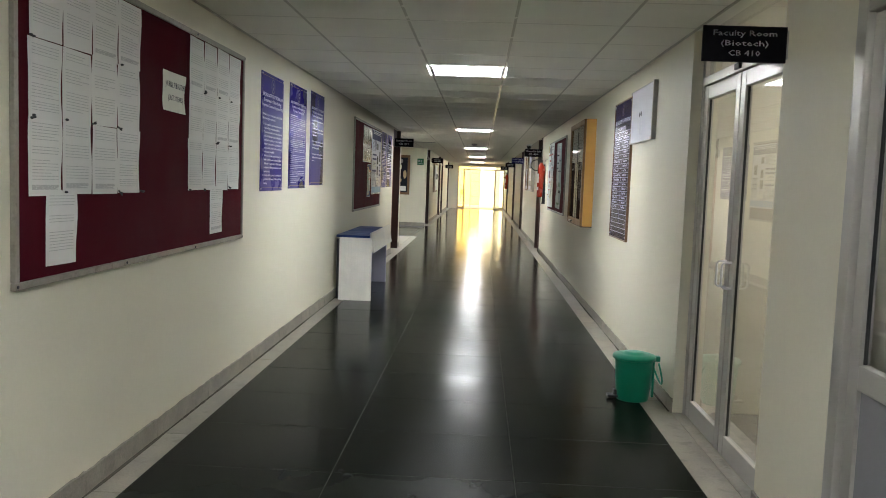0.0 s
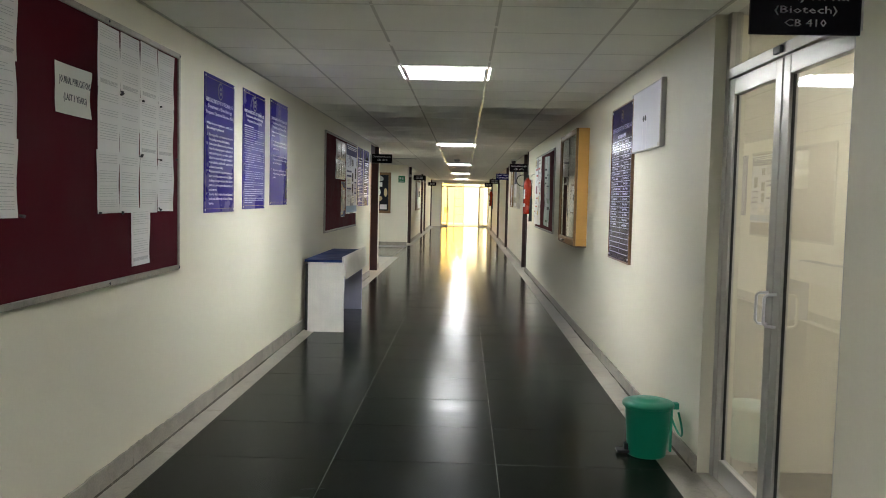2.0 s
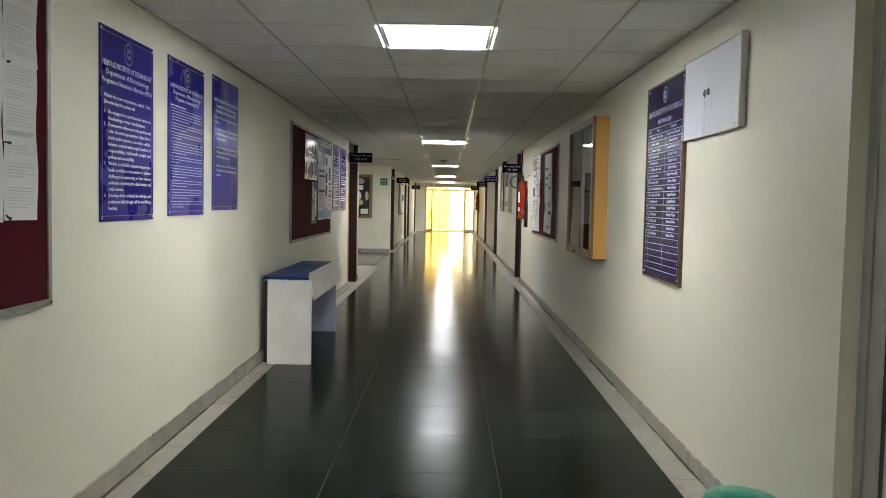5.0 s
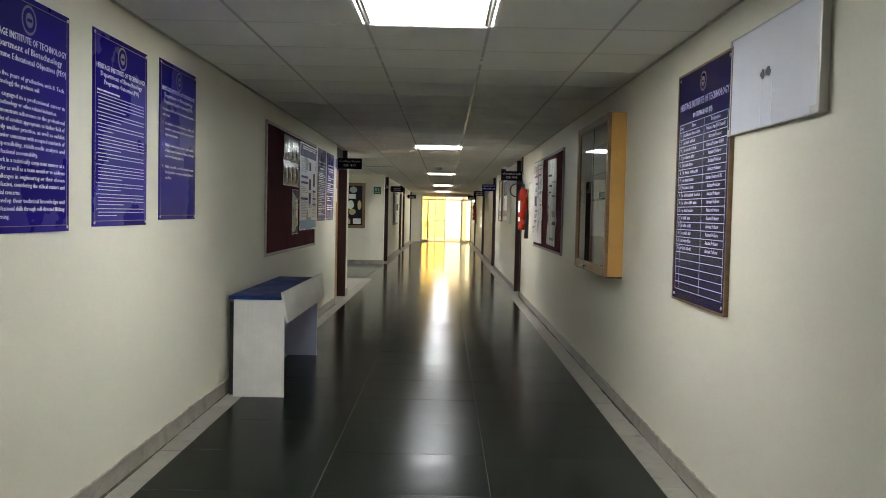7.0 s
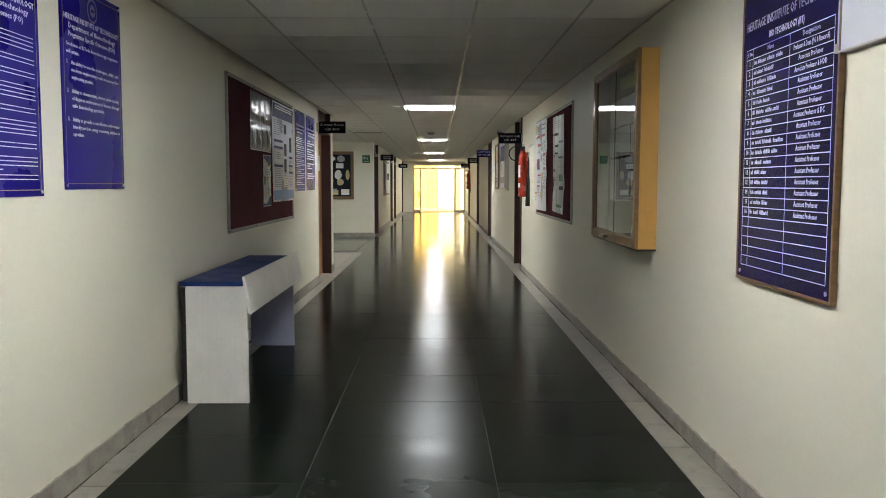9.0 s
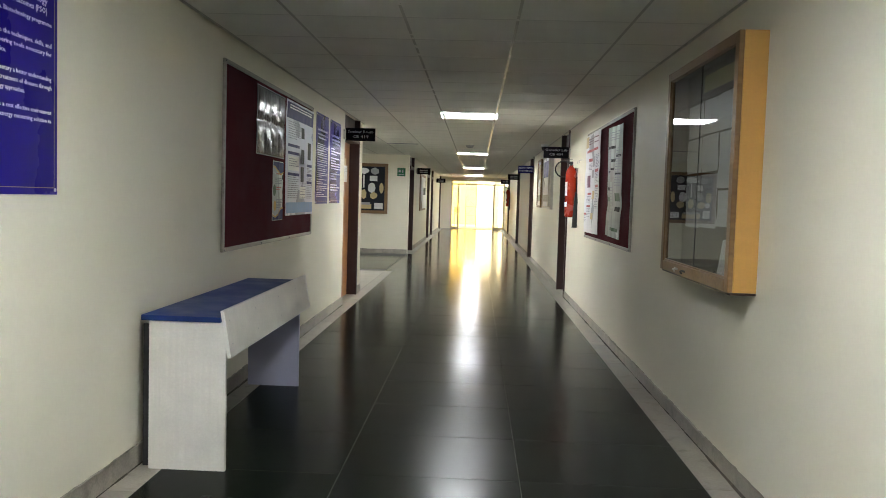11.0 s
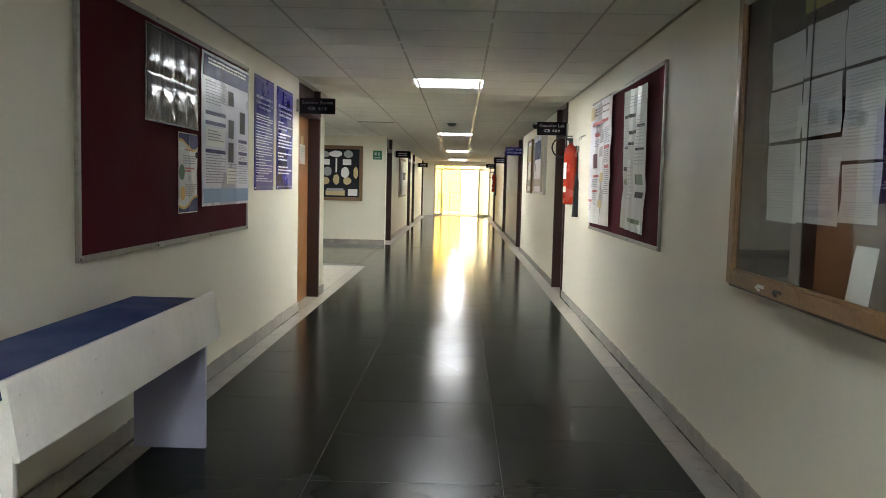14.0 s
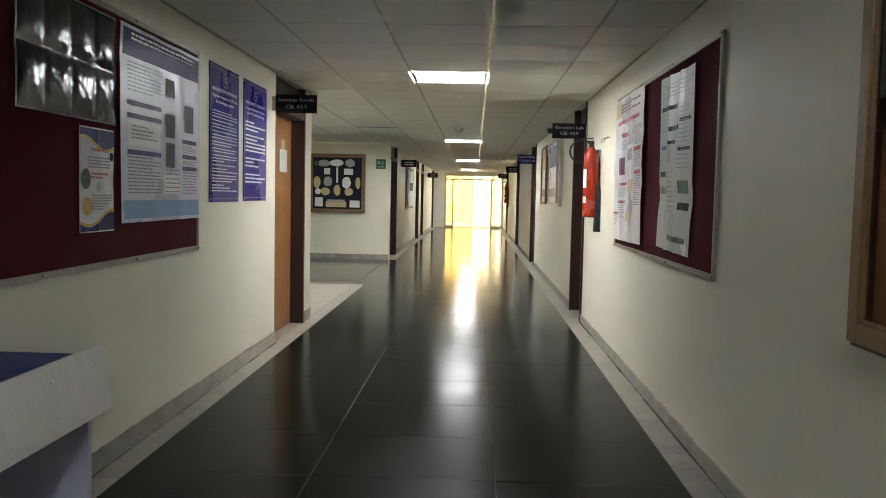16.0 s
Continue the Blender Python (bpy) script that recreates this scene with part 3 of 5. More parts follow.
def bent_sheet(w, h, seed, curl=0.005, nx=8, ny=8):
    """A sheet of paper that curls a little off the board."""
    rng = random.Random(seed)
    bm = bmesh.new()
    a, b, c = rng.uniform(-1, 1), rng.uniform(0, 6), rng.uniform(0.3, 1.0)
    g = [[None] * (nx + 1) for _ in range(ny + 1)]
    for j in range(ny + 1):
        for i in range(nx + 1):
            s, t = i / nx, j / ny
            lift = curl * (c * (2 * s - 1) ** 2 * (0.5 + 0.5 * math.sin(3 * t + b)) + 0.25 * (1 + math.sin(7 * t + 4 * s + b)) + 0.5 * max(0, (1 - t) - 0.75) * 2)
            shift = 0.004 * math.sin(5 * t + b) * (1 if s > 0.5 else -1) * abs(2 * s - 1)
            g[j][i] = bm.verts.new((w * s + shift, h * t, 0.001 + lift))
    for j in range(ny):
        for i in range(nx):
            bm.faces.new((g[j][i], g[j][i + 1], g[j + 1][i + 1], g[j + 1][i])).smooth = True
    return bm, (lambda s, t: 0.0022 + curl * (c * (2 * s - 1) ** 2 * (0.5 + 0.5 * math.sin(3 * t + b)) + 0.25 * (1 + math.sin(7 * t + 4 * s + b)) + 0.5 * max(0, (1 - t) - 0.75) * 2))


def draped_lines(bm, w, h, lift, r0, r1, top, bottom, count, height, rng):
    step = (top - bottom) / count
    for i in range(count):
        u, r = top - step * i, r0
        end = r1 - (rng.random() * 0.4 * (r1 - r0) if rng.random() < 0.25 else 0)
        while r < end:
            wd = min(rng.uniform(0.02, 0.05), end - r)
            pts = ((r, u - height), (r + wd, u - height), (r + wd, u), (r, u))
            bm.faces.new([bm.verts.new((p, q, lift(p / w, q / h))) for p, q in pts])
            r += wd + 0.004


def paper_sheet(name, w, h, seed, label, group, curl=0.005):
    root = base(name, Matrix.Identity(4), label, "paper", group)
    rng = random.Random(seed)
    sheet, lift = bent_sheet(w, h, seed, curl)
    part("sheet", sheet, PAPER, root)
    b = bmesh.new()
    u = h * 0.93
    while u > h * 0.12:
        nl = rng.randint(3, 7)
        low = max(u - nl * 0.0115, h * 0.08)
        draped_lines(b, w, h, lift, w * 0.1, w * 0.9, u, low, nl, 0.0026, rng)
        u = low - rng.uniform(0.006, 0.03)
    part("print", b, INK, root, "small grey print")
    return root


SHEETS = [paper_sheet("paper_sheet", 0.232, 0.284, s, "white typed paper pinned to the maroon board", "papers pinned on the notice board") for s in range(5)]


def pin_up(proto_index, m, first):
    if first:
        SHEETS[proto_index].matrix_world = m
    else:
        copy_thing(SHEETS[proto_index], m)


board1_y = 2.77
notice_board(on_left(board1_y, 0.935), 2.735, 1.21, "wide maroon felt notice board covered with typed papers")
used = set()
rng = random.Random(4)
spots = []
for g0 in (2.862, 4.452):
    for c in range(4):
        for rw in range(3):
            spots.append((g0 + 0.2375 * c, 1.268 + 0.279 * rw))
spots += [(2.975, 1.002), (4.822, 1.002)]
for i, (yy, zz) in enumerate(spots):
    k = (i * 3 + i // 5) % 5
    m = on_left(yy + rng.uniform(-0.004, 0.004), zz + rng.uniform(-0.004, 0.004), 0.0135 + 0.0012 * (i % 3)) @ pose(0, 0, 0, 0, 0, rng.uniform(-0.9, 0.9))
    pin_up(k, m, k not in used)
    used.add(k)
card = base("notice_card", on_left(4.08, 1.678, 0.014) @ pose(0, 0, 0, 0, 0, -0.8), "cream card headed JOURNAL PUBLICATIONS pinned on maroon felt", "card")
bm, lift = bent_sheet(0.31, 0.2, 11, 0.008)
part("sheet", bm, CARD, card)
bm = bmesh.new()
write(bm, "JOURNAL PUBLICATIONS", 0.155, 0.12, 0.03, 0.0125, 0.27, bold=0.0012)
write(bm, "(LAST 3 YEARS)", 0.155, 0.055, 0.028, 0.0125, 0.2, bold=0.0012)
part("lettering", bm, INK_D, card)
bm = bmesh.new()
for i in range(30):
    yy = (2.87 if i % 2 else 4.46) + 0.2375 * rng.randint(0, 4) + rng.uniform(-0.012, 0.012)
    zz = rng.choice((1.275, 1.548, 1.825)) + rng.uniform(-0.008, 0.008)
    lathe(bm, [(0.0045, 0.0), (0.005, 0.006), (0.003, 0.011)], 8, on_left(yy, zz, 0.024))
    if rng.random() < 0.25:
        box(bm, -0.02, 0.02, -0.003, 0.003, 0.0, 0.004, m=on_left(yy, zz, 0.022) @ pose(0, 0, 0, 0, 0, rng.uniform(-40, 20)))
tagged(link("drawing_pins", bm, INK_D), "dark drawing pins and staples holding the papers", "pins", kind="stuff")


def emblem(root, r, u, rad, n, mats=(GOLD, BLUE, GOLD)):
    for k, (f, mt) in enumerate(zip((1.0, 0.82, 0.5), mats)):
        b = bmesh.new()
        lathe(b, [(rad * f, 0), (rad * f, 0.0006)], 28, at(r, u, n + 0.0007 * k))
        part("emblem_disc", b, mt, root)
    b = bmesh.new()
    quad(b, r - rad * 0.34, r + rad * 0.34, u - rad * 0.12, u + rad * 0.1, n + 0.0024)
    part("emblem_mark", b, BLUE, root)


def navy_board(m, w, h, label, headings, fill, title=True, em=EMB):
    """A glossy navy panel with a gold line, an emblem, headings and writing."""
    root = base("information_board", m, label, "information board", "navy boards on the walls")
    part("panel", one(0, w, 0, h, 0.001, 0.006, 0.0012), BLUE, root, "glossy navy sheet")
    b = bmesh.new()
    e, t, n1 = 0.022, 0.0022, 0.0068
    for q in ((e, w - e, e * 1.1, e * 1.1 + t), (e, w - e, h - e - t, h - e), (e, e + t, e * 1.1, h - e), (w - e - t, w - e, e * 1.1, h - e)):
        quad(b, *q, n1)
    part("border_line", b, GOLD, root, "thin gold line")
    b = bmesh.new()
    for r in (e * 0.8, w - e * 0.8):
        for u in (e * 0.8, h - e * 0.8):
            lathe(b, [(0.007, 0), (0.007, 0.003), (0.003, 0.005)], 10, at(r, u, 0.006))
    part("screw_caps", b, PVC, root)
    emblem(root, w / 2, h - 0.085, 0.056 * w / 0.67, 0.0064, (em, BLUE, em))
    b = bmesh.new()
    for s, u, hh, ww in headings:
        write(b, s, w / 2, h - u, hh, 0.0069, ww, bold=0.0012)
    fill(b, w, h)
    part("lettering", b, WHITE_INK, root, "white lettering")
    return root


def para(b, w, h, lines, top, step, hh, n=0.0069, left=0.045, right=0.045, indent=0.0, bold=0.0011):
    """Lines set to both margins; a line that ends with a bar runs short, a number hangs in the margin."""
    u = h - top
    for s in lines:
        if not s:
            u -= step * 0.45
            continue
        short = s.endswith("|")
        s = s.rstrip("|")
        x = left
        if indent and s[0].isdigit():
            write(b, s[:2], left, u, hh, n, 0, "LEFT", bold=bold)
            s = s[3:]
        if indent and not s.startswith("~"):
            x = left + indent
        s = s.lstrip("~")
        full = w - x - right
        write(b, s, x, u, hh, n, min(full, len(s) * hh * 0.62) if short else full, "LEFT", bold=bold)
        u -= step


def fill_peo(b, w, h):
    para(b, w, h, ["~Within five years of graduation, with B. Tech.", "~(Biotechnology) the graduate will|", "", "1. Be engaged in a professional career in", "biotechnology or other related industries.|", "2. Demonstrate adherence to the professional", "codes of conduct appropriate to his/her field of", "study and/or practice, as well as exhibit", "behavior consistent with accepted standards of", "responsibility, risk/benefit analysis and", "professional accountability.|", "3. Work in a technically competent manner as a", "leader as well as a team member to address", "challenges in engineering or their chosen", "profession, considering the ethical matters and", "social concerns.|", "4. Develop their technical knowledge and", "professional skills through self-directed lifelong", "learning.|"], 0.315, 0.0292, 0.0175, indent=0.045)


def fill_po(b, w, h):
    rng = random.Random(2)
    word_lines(b, 0.04, 0.3, h - 0.262, h - 0.275, 1, 0.008, 0.0069, rng)
    u = h - 0.28
    while u > 0.05:
        k = rng.randint(2, 4)
        low = max(0.04, u - k * 0.0158)
        word_lines(b, 0.055, w - 0.045, u, low, k, 0.0034, 0.0069, rng, 0.0)
        quad(b, 0.04, 0.047, u - 0.0056, u, 0.0069)
        word_lines(b, 0.055, w * rng.uniform(0.25, 0.6), low, low - 0.0158, 1, 0.0036, 0.0069, rng, 0.0)
        u = low - 0.0158 - 0.004


def fill_pso(b, w, h):
    para(b, w, h, ["~Graduates of B.Tech. Biotechnology programme", "~will attain:|", "", "1. An ability to use the techniques, skills, and", "modern engineering tools necessary for", "engineering practice.|", "", "", "2. Ability to documentary a better understanding", "of diagnosis and treatment of diseases through", "viable biotechnology approaches.|", "", "", "3. Ability to provide a cost effective environment", "friendly and low energy consuming solution to", "a problem.|"], 0.275, 0.031, 0.017, indent=0.045)


INST = "HERITAGE INSTITUTE OF TECHNOLOGY"
DEPT = "Department of Biotechnology"
navy_board(on_left(5.975, 1.247), 0.66, 0.878, "tall navy board with white lettering on educational objectives", [(INST, 0.175, 0.027, 0.6), (DEPT, 0.213, 0.027, 0.52), ("Programme Educational Objectives (PEO)", 0.25, 0.023, 0.6)], fill_peo)
navy_board(on_left(6.865, 1.26), 0.66, 0.885, "tall navy board closely printed with programme outcomes", [(INST, 0.168, 0.024, 0.59), (DEPT, 0.2, 0.023, 0.5), ("Programme Outcomes (PO)", 0.234, 0.022, 0.42)], fill_po)
navy_board(on_left(7.715, 1.284), 0.65, 0.885, "tall navy board with three short paragraphs of white lettering", [(INST, 0.165, 0.024, 0.58), (DEPT, 0.2, 0.024, 0.5), ("Programme Specific Outcomes (PSO)", 0.234, 0.022, 0.5)], fill_pso)


def fill_small(seed, dense):
    def fn(b, w, h):
        rng = random.Random(seed)
        if dense:
            u = h - 0.30
            while u > 0.06:
                k = rng.randint(1, 3)
                word_lines(b, 0.05, w - 0.05, u, u - k * 0.019, k, 0.0065, 0.0069, rng, 0.3)
                u -= k * 0.019 + 0.006
        else:
            for u, k in ((h - 0.3, 3), (h - 0.4, 5), (h - 0.57, 3), (h - 0.69, 3)):
                word_lines(b, 0.05, w - 0.05, u, u - k * 0.028, k, 0.012, 0.0069, rng, 0.25)
    return fn


navy_board(on_left(13.34, 1.226), 0.65, 0.9, "navy board closely printed with white lines", [(INST, 0.175, 0.024, 0.55), ("Programme Outcomes of the M. Tech.", 0.215, 0.022, 0.54), ("Biotechnology programme", 0.25, 0.022, 0.4)], fill_small(5, True))
navy_board(on_left(14.11, 1.23), 0.66, 0.895, "navy board with a few white paragraphs", [(INST, 0.175, 0.024, 0.56), ("Programme Educational Objectives", 0.215, 0.022, 0.54), ("of the M. Tech. Biotechnology", 0.25, 0.022, 0.5)], fill_small(8, False))


# staff list on the right wall, in a thin wooden edge
def staff_board(m, w, h):
    root = base("staff_board", m, "tall navy staff list board with a ruled white table", "information board")
    part("edging", rim(bmesh.new(), w, h, 0.012, 0.0005, 0.022, 0.002), TEAK, root, "thin brown wooden edging")
    part("panel", one(0.011, w - 0.011, 0.011, h - 0.011, 0.0005, 0.018), BLUE_D, root, "glossy navy sheet")
    n1 = 0.0188
    emblem(root, w * 0.5, h - 0.085, 0.048, 0.0184)
    b = bmesh.new()
    for r in (0.04, w - 0.04):
        for u in (0.035, h - 0.03):
            lathe(b, [(0.008, 0), (0.008, 0.003), (0.003, 0.005)], 10, at(r, u, 0.018))
    part("screw_caps", b, CHROME, root)
    b = bmesh.new()
    write(b, INST, w / 2, h - 0.193, 0.036, n1, w - 0.09, bold=0.001)
    write(b, "BIO TECHNOLOGY (BT)", w / 2, h - 0.248, 0.026, n1, 0.3, bold=0.0012)
    top, bottom, rows = h - 0.268, 0.062, 22
    x0, x1, c1, c2 = 0.05, w - 0.045, 0.115, 0.46
    st = (top - bottom) / rows
    for i in range(rows + 1):
        quad(b, x0, x1, top - st * i - 0.0015, top - st * i + 0.0015, n1)
    for x in (x0, c1, c2, x1):
        quad(b, x - 0.0015, x + 0.0015, bottom, top, n1 + 0.0003)
    part("table_grid", b, WHITE_INK, root, "white lettering and ruled lines")
    b = bmesh.new()
    hh = 0.0195
    write(b, "Sl. No", (x0 + c1) / 2, top - st * 1 + 0.014, 0.016, n1, 0.05, bold=0.0006)
    write(b, "Name", (c1 + c2) / 2, top - st + 0.014, hh, n1, 0.06, bold=0.0006)
    write(b, "Designation", (c2 + x1) / 2, top - st + 0.014, hh, n1, 0.13, bold=0.0006)
    posts = ["Professor & Dean (PG & Research)", "Associate Professor", "Associate Professor & HOD"] + ["Assistant Professor"] * 3 + ["Assistant Professor & DC"] + ["Assistant Professor"] * 9
    rng = random.Random(6)
    for i in range(16):
        u = top - st * (i + 2) + 0.014
        write(b, str(i + 1), (x0 + c1) / 2, u, hh, n1, bold=0.0006)
        s = posts[i]
        write(b, s, (c2 + x1) / 2, u, hh, n1, min(0.27, len(s) * 0.0098), bold=0.0006)
        r = c1 + 0.012
        for k, wd in enumerate([0.026] + [rng.uniform(0.05, 0.09) for _ in range(rng.choice((2, 2, 3)))]):
            if r + wd > c2 - 0.02:
                break
            q = r
            while q < r + wd - 0.004:
                lw = rng.uniform(0.002, 0.0045)
                quad(b, q, min(q + lw, r + wd), u, u + hh * rng.choice((0.6, 0.6, 0.85)), n1)
                q += lw + 0.0026
            r += wd + 0.011
    part("lettering", b, WHITE_INK, root, "white lettering")
    return root


staff_board(on_right(7.70, 0.92), 0.84, 1.2)

# blank laminate board with torn tape
root = base("blank_board", on_right(6.89, 1.725), "blank grey-white laminate board with torn black tape", "board")
W, H = 0.915, 0.42
part("panel", one(0.004, W - 0.004, 0.004, H - 0.004, 0.006, 0.02, 0.002), WHITEB, root)
part("edge_strip", one(W - 0.02, W, 0, H, 0.0005, 0.034, 0.003), ALU, root, "tarnished aluminium edge strip")
part("edge_strip", one(0, W - 0.02, 0, 0.006, 0.0005, 0.024, 0.001), ALU, root)
part("edge_strip", one(0, W - 0.02, H - 0.006, H, 0.0005, 0.024, 0.001), ALU, root)
for r, u in ((0.0, 0.0), (0.0, H - 0.03), (W - 0.09, 0.0)):
    part("corner_cap", one(r, r + (0.022 if r == 0 else 0.08), u, u + 0.03, 0.0005, 0.026, 0.003), ALU, root, "dull metal corner cap")
bm = bmesh.new()
rng = random.Random(3)
for r0, wd in ((0.35, 0.055), (0.40, 0.065)):
    ring = []
    for k in range(11):
        a = 2 * math.pi * k / 11
        ring.append(bm.verts.new((r0 + wd / 2 + wd * 0.5 * math.cos(a) * rng.uniform(0.6, 1.1), 0.215 + (0.02 + 0.008 * math.cos(a)) * math.sin(a) * rng.uniform(0.7, 1.2), 0.0212)))
    bm.faces.new(ring)
part("torn_tape", bm, INK_D, root, "torn scrap of black tape")
bm = bmesh.new()
for r in (0.36, 0.47):
    box(bm, r, r + 0.003, 0.004, 0.2, 0.02, 0.021)
part("tape_marks", bm, PAPER, root)


CABBACK = mat("dark_brown_cloth", (0.025, 0.013, 0.011), 0.9, var=0.15, scale=6, fine=300, bump=0.2, spec=0.1)


# glazed display cabinet
def display_cabinet(m, w, h, d):
    root = base("display_cabinet", m, "shallow ochre wall cabinet with a teak framed glass door", "display cabinet")
    part("back", one(0.015, w - 0.015, 0.015, h - 0.015, 0.0005, 0.01), CABBACK, root, "dark brown backing cloth")
    for r0, r1, u0, u1 in ((0.0185, 0.024, 0.0185, h - 0.0185), (w - 0.024, w - 0.0185, 0.0185, h - 0.0185), (0.025, w - 0.025, 0.0185, 0.024), (0.025, w - 0.025, h - 0.024, h - 0.0185)):
        part("lining", one(r0, r1, u0, u1, 0.011, d - 0.0225), CABBACK, root)
    part("side", one(0, 0.018, 0, h, 0.0005, d - 0.022, 0.002), PLY, root, "ochre painted side panel")
    part("side", one(w - 0.018, w, 0, h, 0.0005, d - 0.022, 0.002), PLY, root, "ochre painted side panel")
    part("top", one(0.018, w - 0.018, h - 0.018, h, 0.0005, d - 0.022), PLY, root)
    part("bottom", one(0.018, w - 0.018, 0, 0.018, 0.0005, d - 0.022), PLY, root)
    door = part("door", one(0, 0.056, 0, h, d - 0.021, d + 0.003, 0.004), TEAK, root, "varnished teak door frame")
    part("stile", one(w - 0.056, w, 0, h, d - 0.021, d + 0.003, 0.004), TEAK, door)
    part("bottom_rail", one(0.056, w - 0.056, 0, 0.056, d - 0.021, d + 0.0025, 0.004), TEAK, door)
    part("top_rail", one(0.056, w - 0.056, h - 0.05, h, d - 0.021, d + 0.0025, 0.004), TEAK, door)
    b = bmesh.new()
    for q in ((0.056, 0.066, 0.056, h - 0.05), (w - 0.066, w - 0.056, 0.056, h - 0.05), (0.066, w - 0.066, 0.056, 0.066), (0.066, w - 0.066, h - 0.056, h - 0.05)):
        box(b, *q, d - 0.019, d - 0.006, 0.002)
    part("beading", b, TEAK, door)
    pane = part("pane", one(0.054, w - 0.054, 0.054, h - 0.048, d - 0.016, d - 0.012), GLASS_D, door, "clear glass pane")
    pane.visible_shadow = False
    part("glass_joint", one(w * 0.52, w * 0.52 + 0.006, 0.054, h - 0.048, d - 0.0118, d - 0.0095), BLACKP, door, "dark joint between two panes")
    for r, mt in ((w * 0.30, CHROME), (w * 0.42, INK_D)):
        b = bmesh.new()
        box(b, r - 0.03, r + 0.03, 0.024, 0.036, d + 0.003, d + 0.009, 0.002)
        tube(b, [(r - 0.02, 0.03, d + 0.007), (r, 0.028, d + 0.022), (r + 0.03, 0.02, d + 0.022)], 0.005)
        part("latch", b, mt, door, "small metal latch")
    part("plinth_strip", one(0.0, w, -0.012, -0.0005, 0.0005, d - 0.01, 0.002), DARKWOOD, root)
    return root


CAB_Y1, CAB_Z, CAB_W, CAB_H, CAB_D = 10.385, 0.93, 1.338, 1.168, 0.128
display_cabinet(on_right(CAB_Y1, CAB_Z), CAB_W, CAB_H, CAB_D)
k = 0
for yc, z0, wd, ht in ((10.29, 1.706, 0.305, 0.185), (9.973, 1.712, 0.3, 0.185), (9.663, 1.71, 0.275, 0.19), (10.29, 1.5, 0.305, 0.194), (9.975, 1.502, 0.305, 0.197), (9.655, 1.41, 0.26, 0.288), (10.285, 1.195, 0.308, 0.293), (9.972, 1.2, 0.318, 0.29), (9.645, 1.213, 0.25, 0.185)):
    sheet = paper_sheet("paper_sheet", wd, ht, 21 + k, "white typed paper pinned inside the display cabinet", "papers inside the cabinet", 0.006)
    sheet.matrix_world = on_right(yc, z0, 0.012 + 0.001 * (k % 2)) @ pose(0, 0, 0, 0, 0, 0.6 * math.sin(5 * k))
    k += 1
root = base("leaning_papers", on_right(9.545, CAB_Z + 0.0245, 0.03) @ pose(0, 0, 0, -8, 0, 0), "small pile of white papers leaning in the cabinet", "papers")
for i in range(4):
    part("sheet", one(0.01 * i, 0.13 + 0.012 * i, 0, 0.17 + 0.008 * i, 0.004 * i, 0.004 * i + 0.002), PAPER, root)
root = base("header_strip", on_right(10.01, 1.945, 0.012), "yellow paper header strip inside the cabinet", "paper strip")
part("strip", one(0, 0.64, 0, 0.09, 0, 0.001), plain("yellow_paper", (0.5, 0.44, 0.1), 0.7), root)


# second notice board on the left, with posters
notice_board(on_left(10.37, 0.937), 2.735, 1.2, "wide maroon felt notice board with glossy posters")


def gloss_sheet(name, base_col, rough=0.12, crease=0.1):
    m = mat(name, base_col, rough, var=0.05, scale=2, fine=20, bump=0.0)
    nt = m.node_tree
    tc = nt.nodes.new("ShaderNodeTexCoord")
    nz = nt.nodes.new("ShaderNodeTexNoise")
    nz.inputs["Scale"].default_value, nz.inputs["Detail"].default_value = 9, 2
    bp = nt.nodes.new("ShaderNodeBump")
    bp.inputs["Strength"].default_value, bp.inputs["Distance"].default_value = crease, 0.012
    nt.links.new(tc.outputs["Object"], nz.inputs["Vector"])
    nt.links.new(nz.outputs[0], bp.inputs["Height"])
    nt.links.new(bp.outputs[0], nt.nodes["Principled BSDF"].inputs["Normal"])
    return m


FLEX = gloss_sheet("glossy_pale_poster", (0.62, 0.64, 0.76), 0.3, 0.3)
FLEXW = gloss_sheet("glossy_white_poster", (0.70, 0.70, 0.73), 0.3)
FLEXG = gloss_sheet("glossy_grey_green_poster", (0.58, 0.62, 0.62), 0.24, 0.25)
BLACKFOIL = gloss_sheet("glossy_black_poster", (0.008, 0.008, 0.010), 0.19, 0.7)
BLACKFOIL.node_tree.nodes["Principled BSDF"].inputs["Specular IOR Level"].default_value = 0.36
INK_B = plain("dark_grey_poster_print", (0.24, 0.24, 0.30), 0.6)
P_NAVY = plain("poster_navy", (0.03, 0.028, 0.14), 0.45, spec=0.15)
P_SKY = plain("poster_pale_blue", (0.25, 0.38, 0.62), 0.45, spec=0.2)
P_DARK = plain("poster_photo_dark", (0.02, 0.022, 0.03), 0.5, spec=0.12)
P_RED = plain("poster_red", (0.42, 0.05, 0.06), 0.4)
P_MAROON = plain("poster_maroon", (0.13, 0.02, 0.06), 0.4)
P_GOLD = plain("poster_amber", (0.55, 0.32, 0.06), 0.4)
P_GREEN = plain("poster_green", (0.03, 0.10, 0.04), 0.4)
P_GREY = plain("poster_grey", (0.36, 0.36, 0.37), 0.5)
P_BUFF = plain("poster_buff", (0.58, 0.46, 0.24), 0.5)


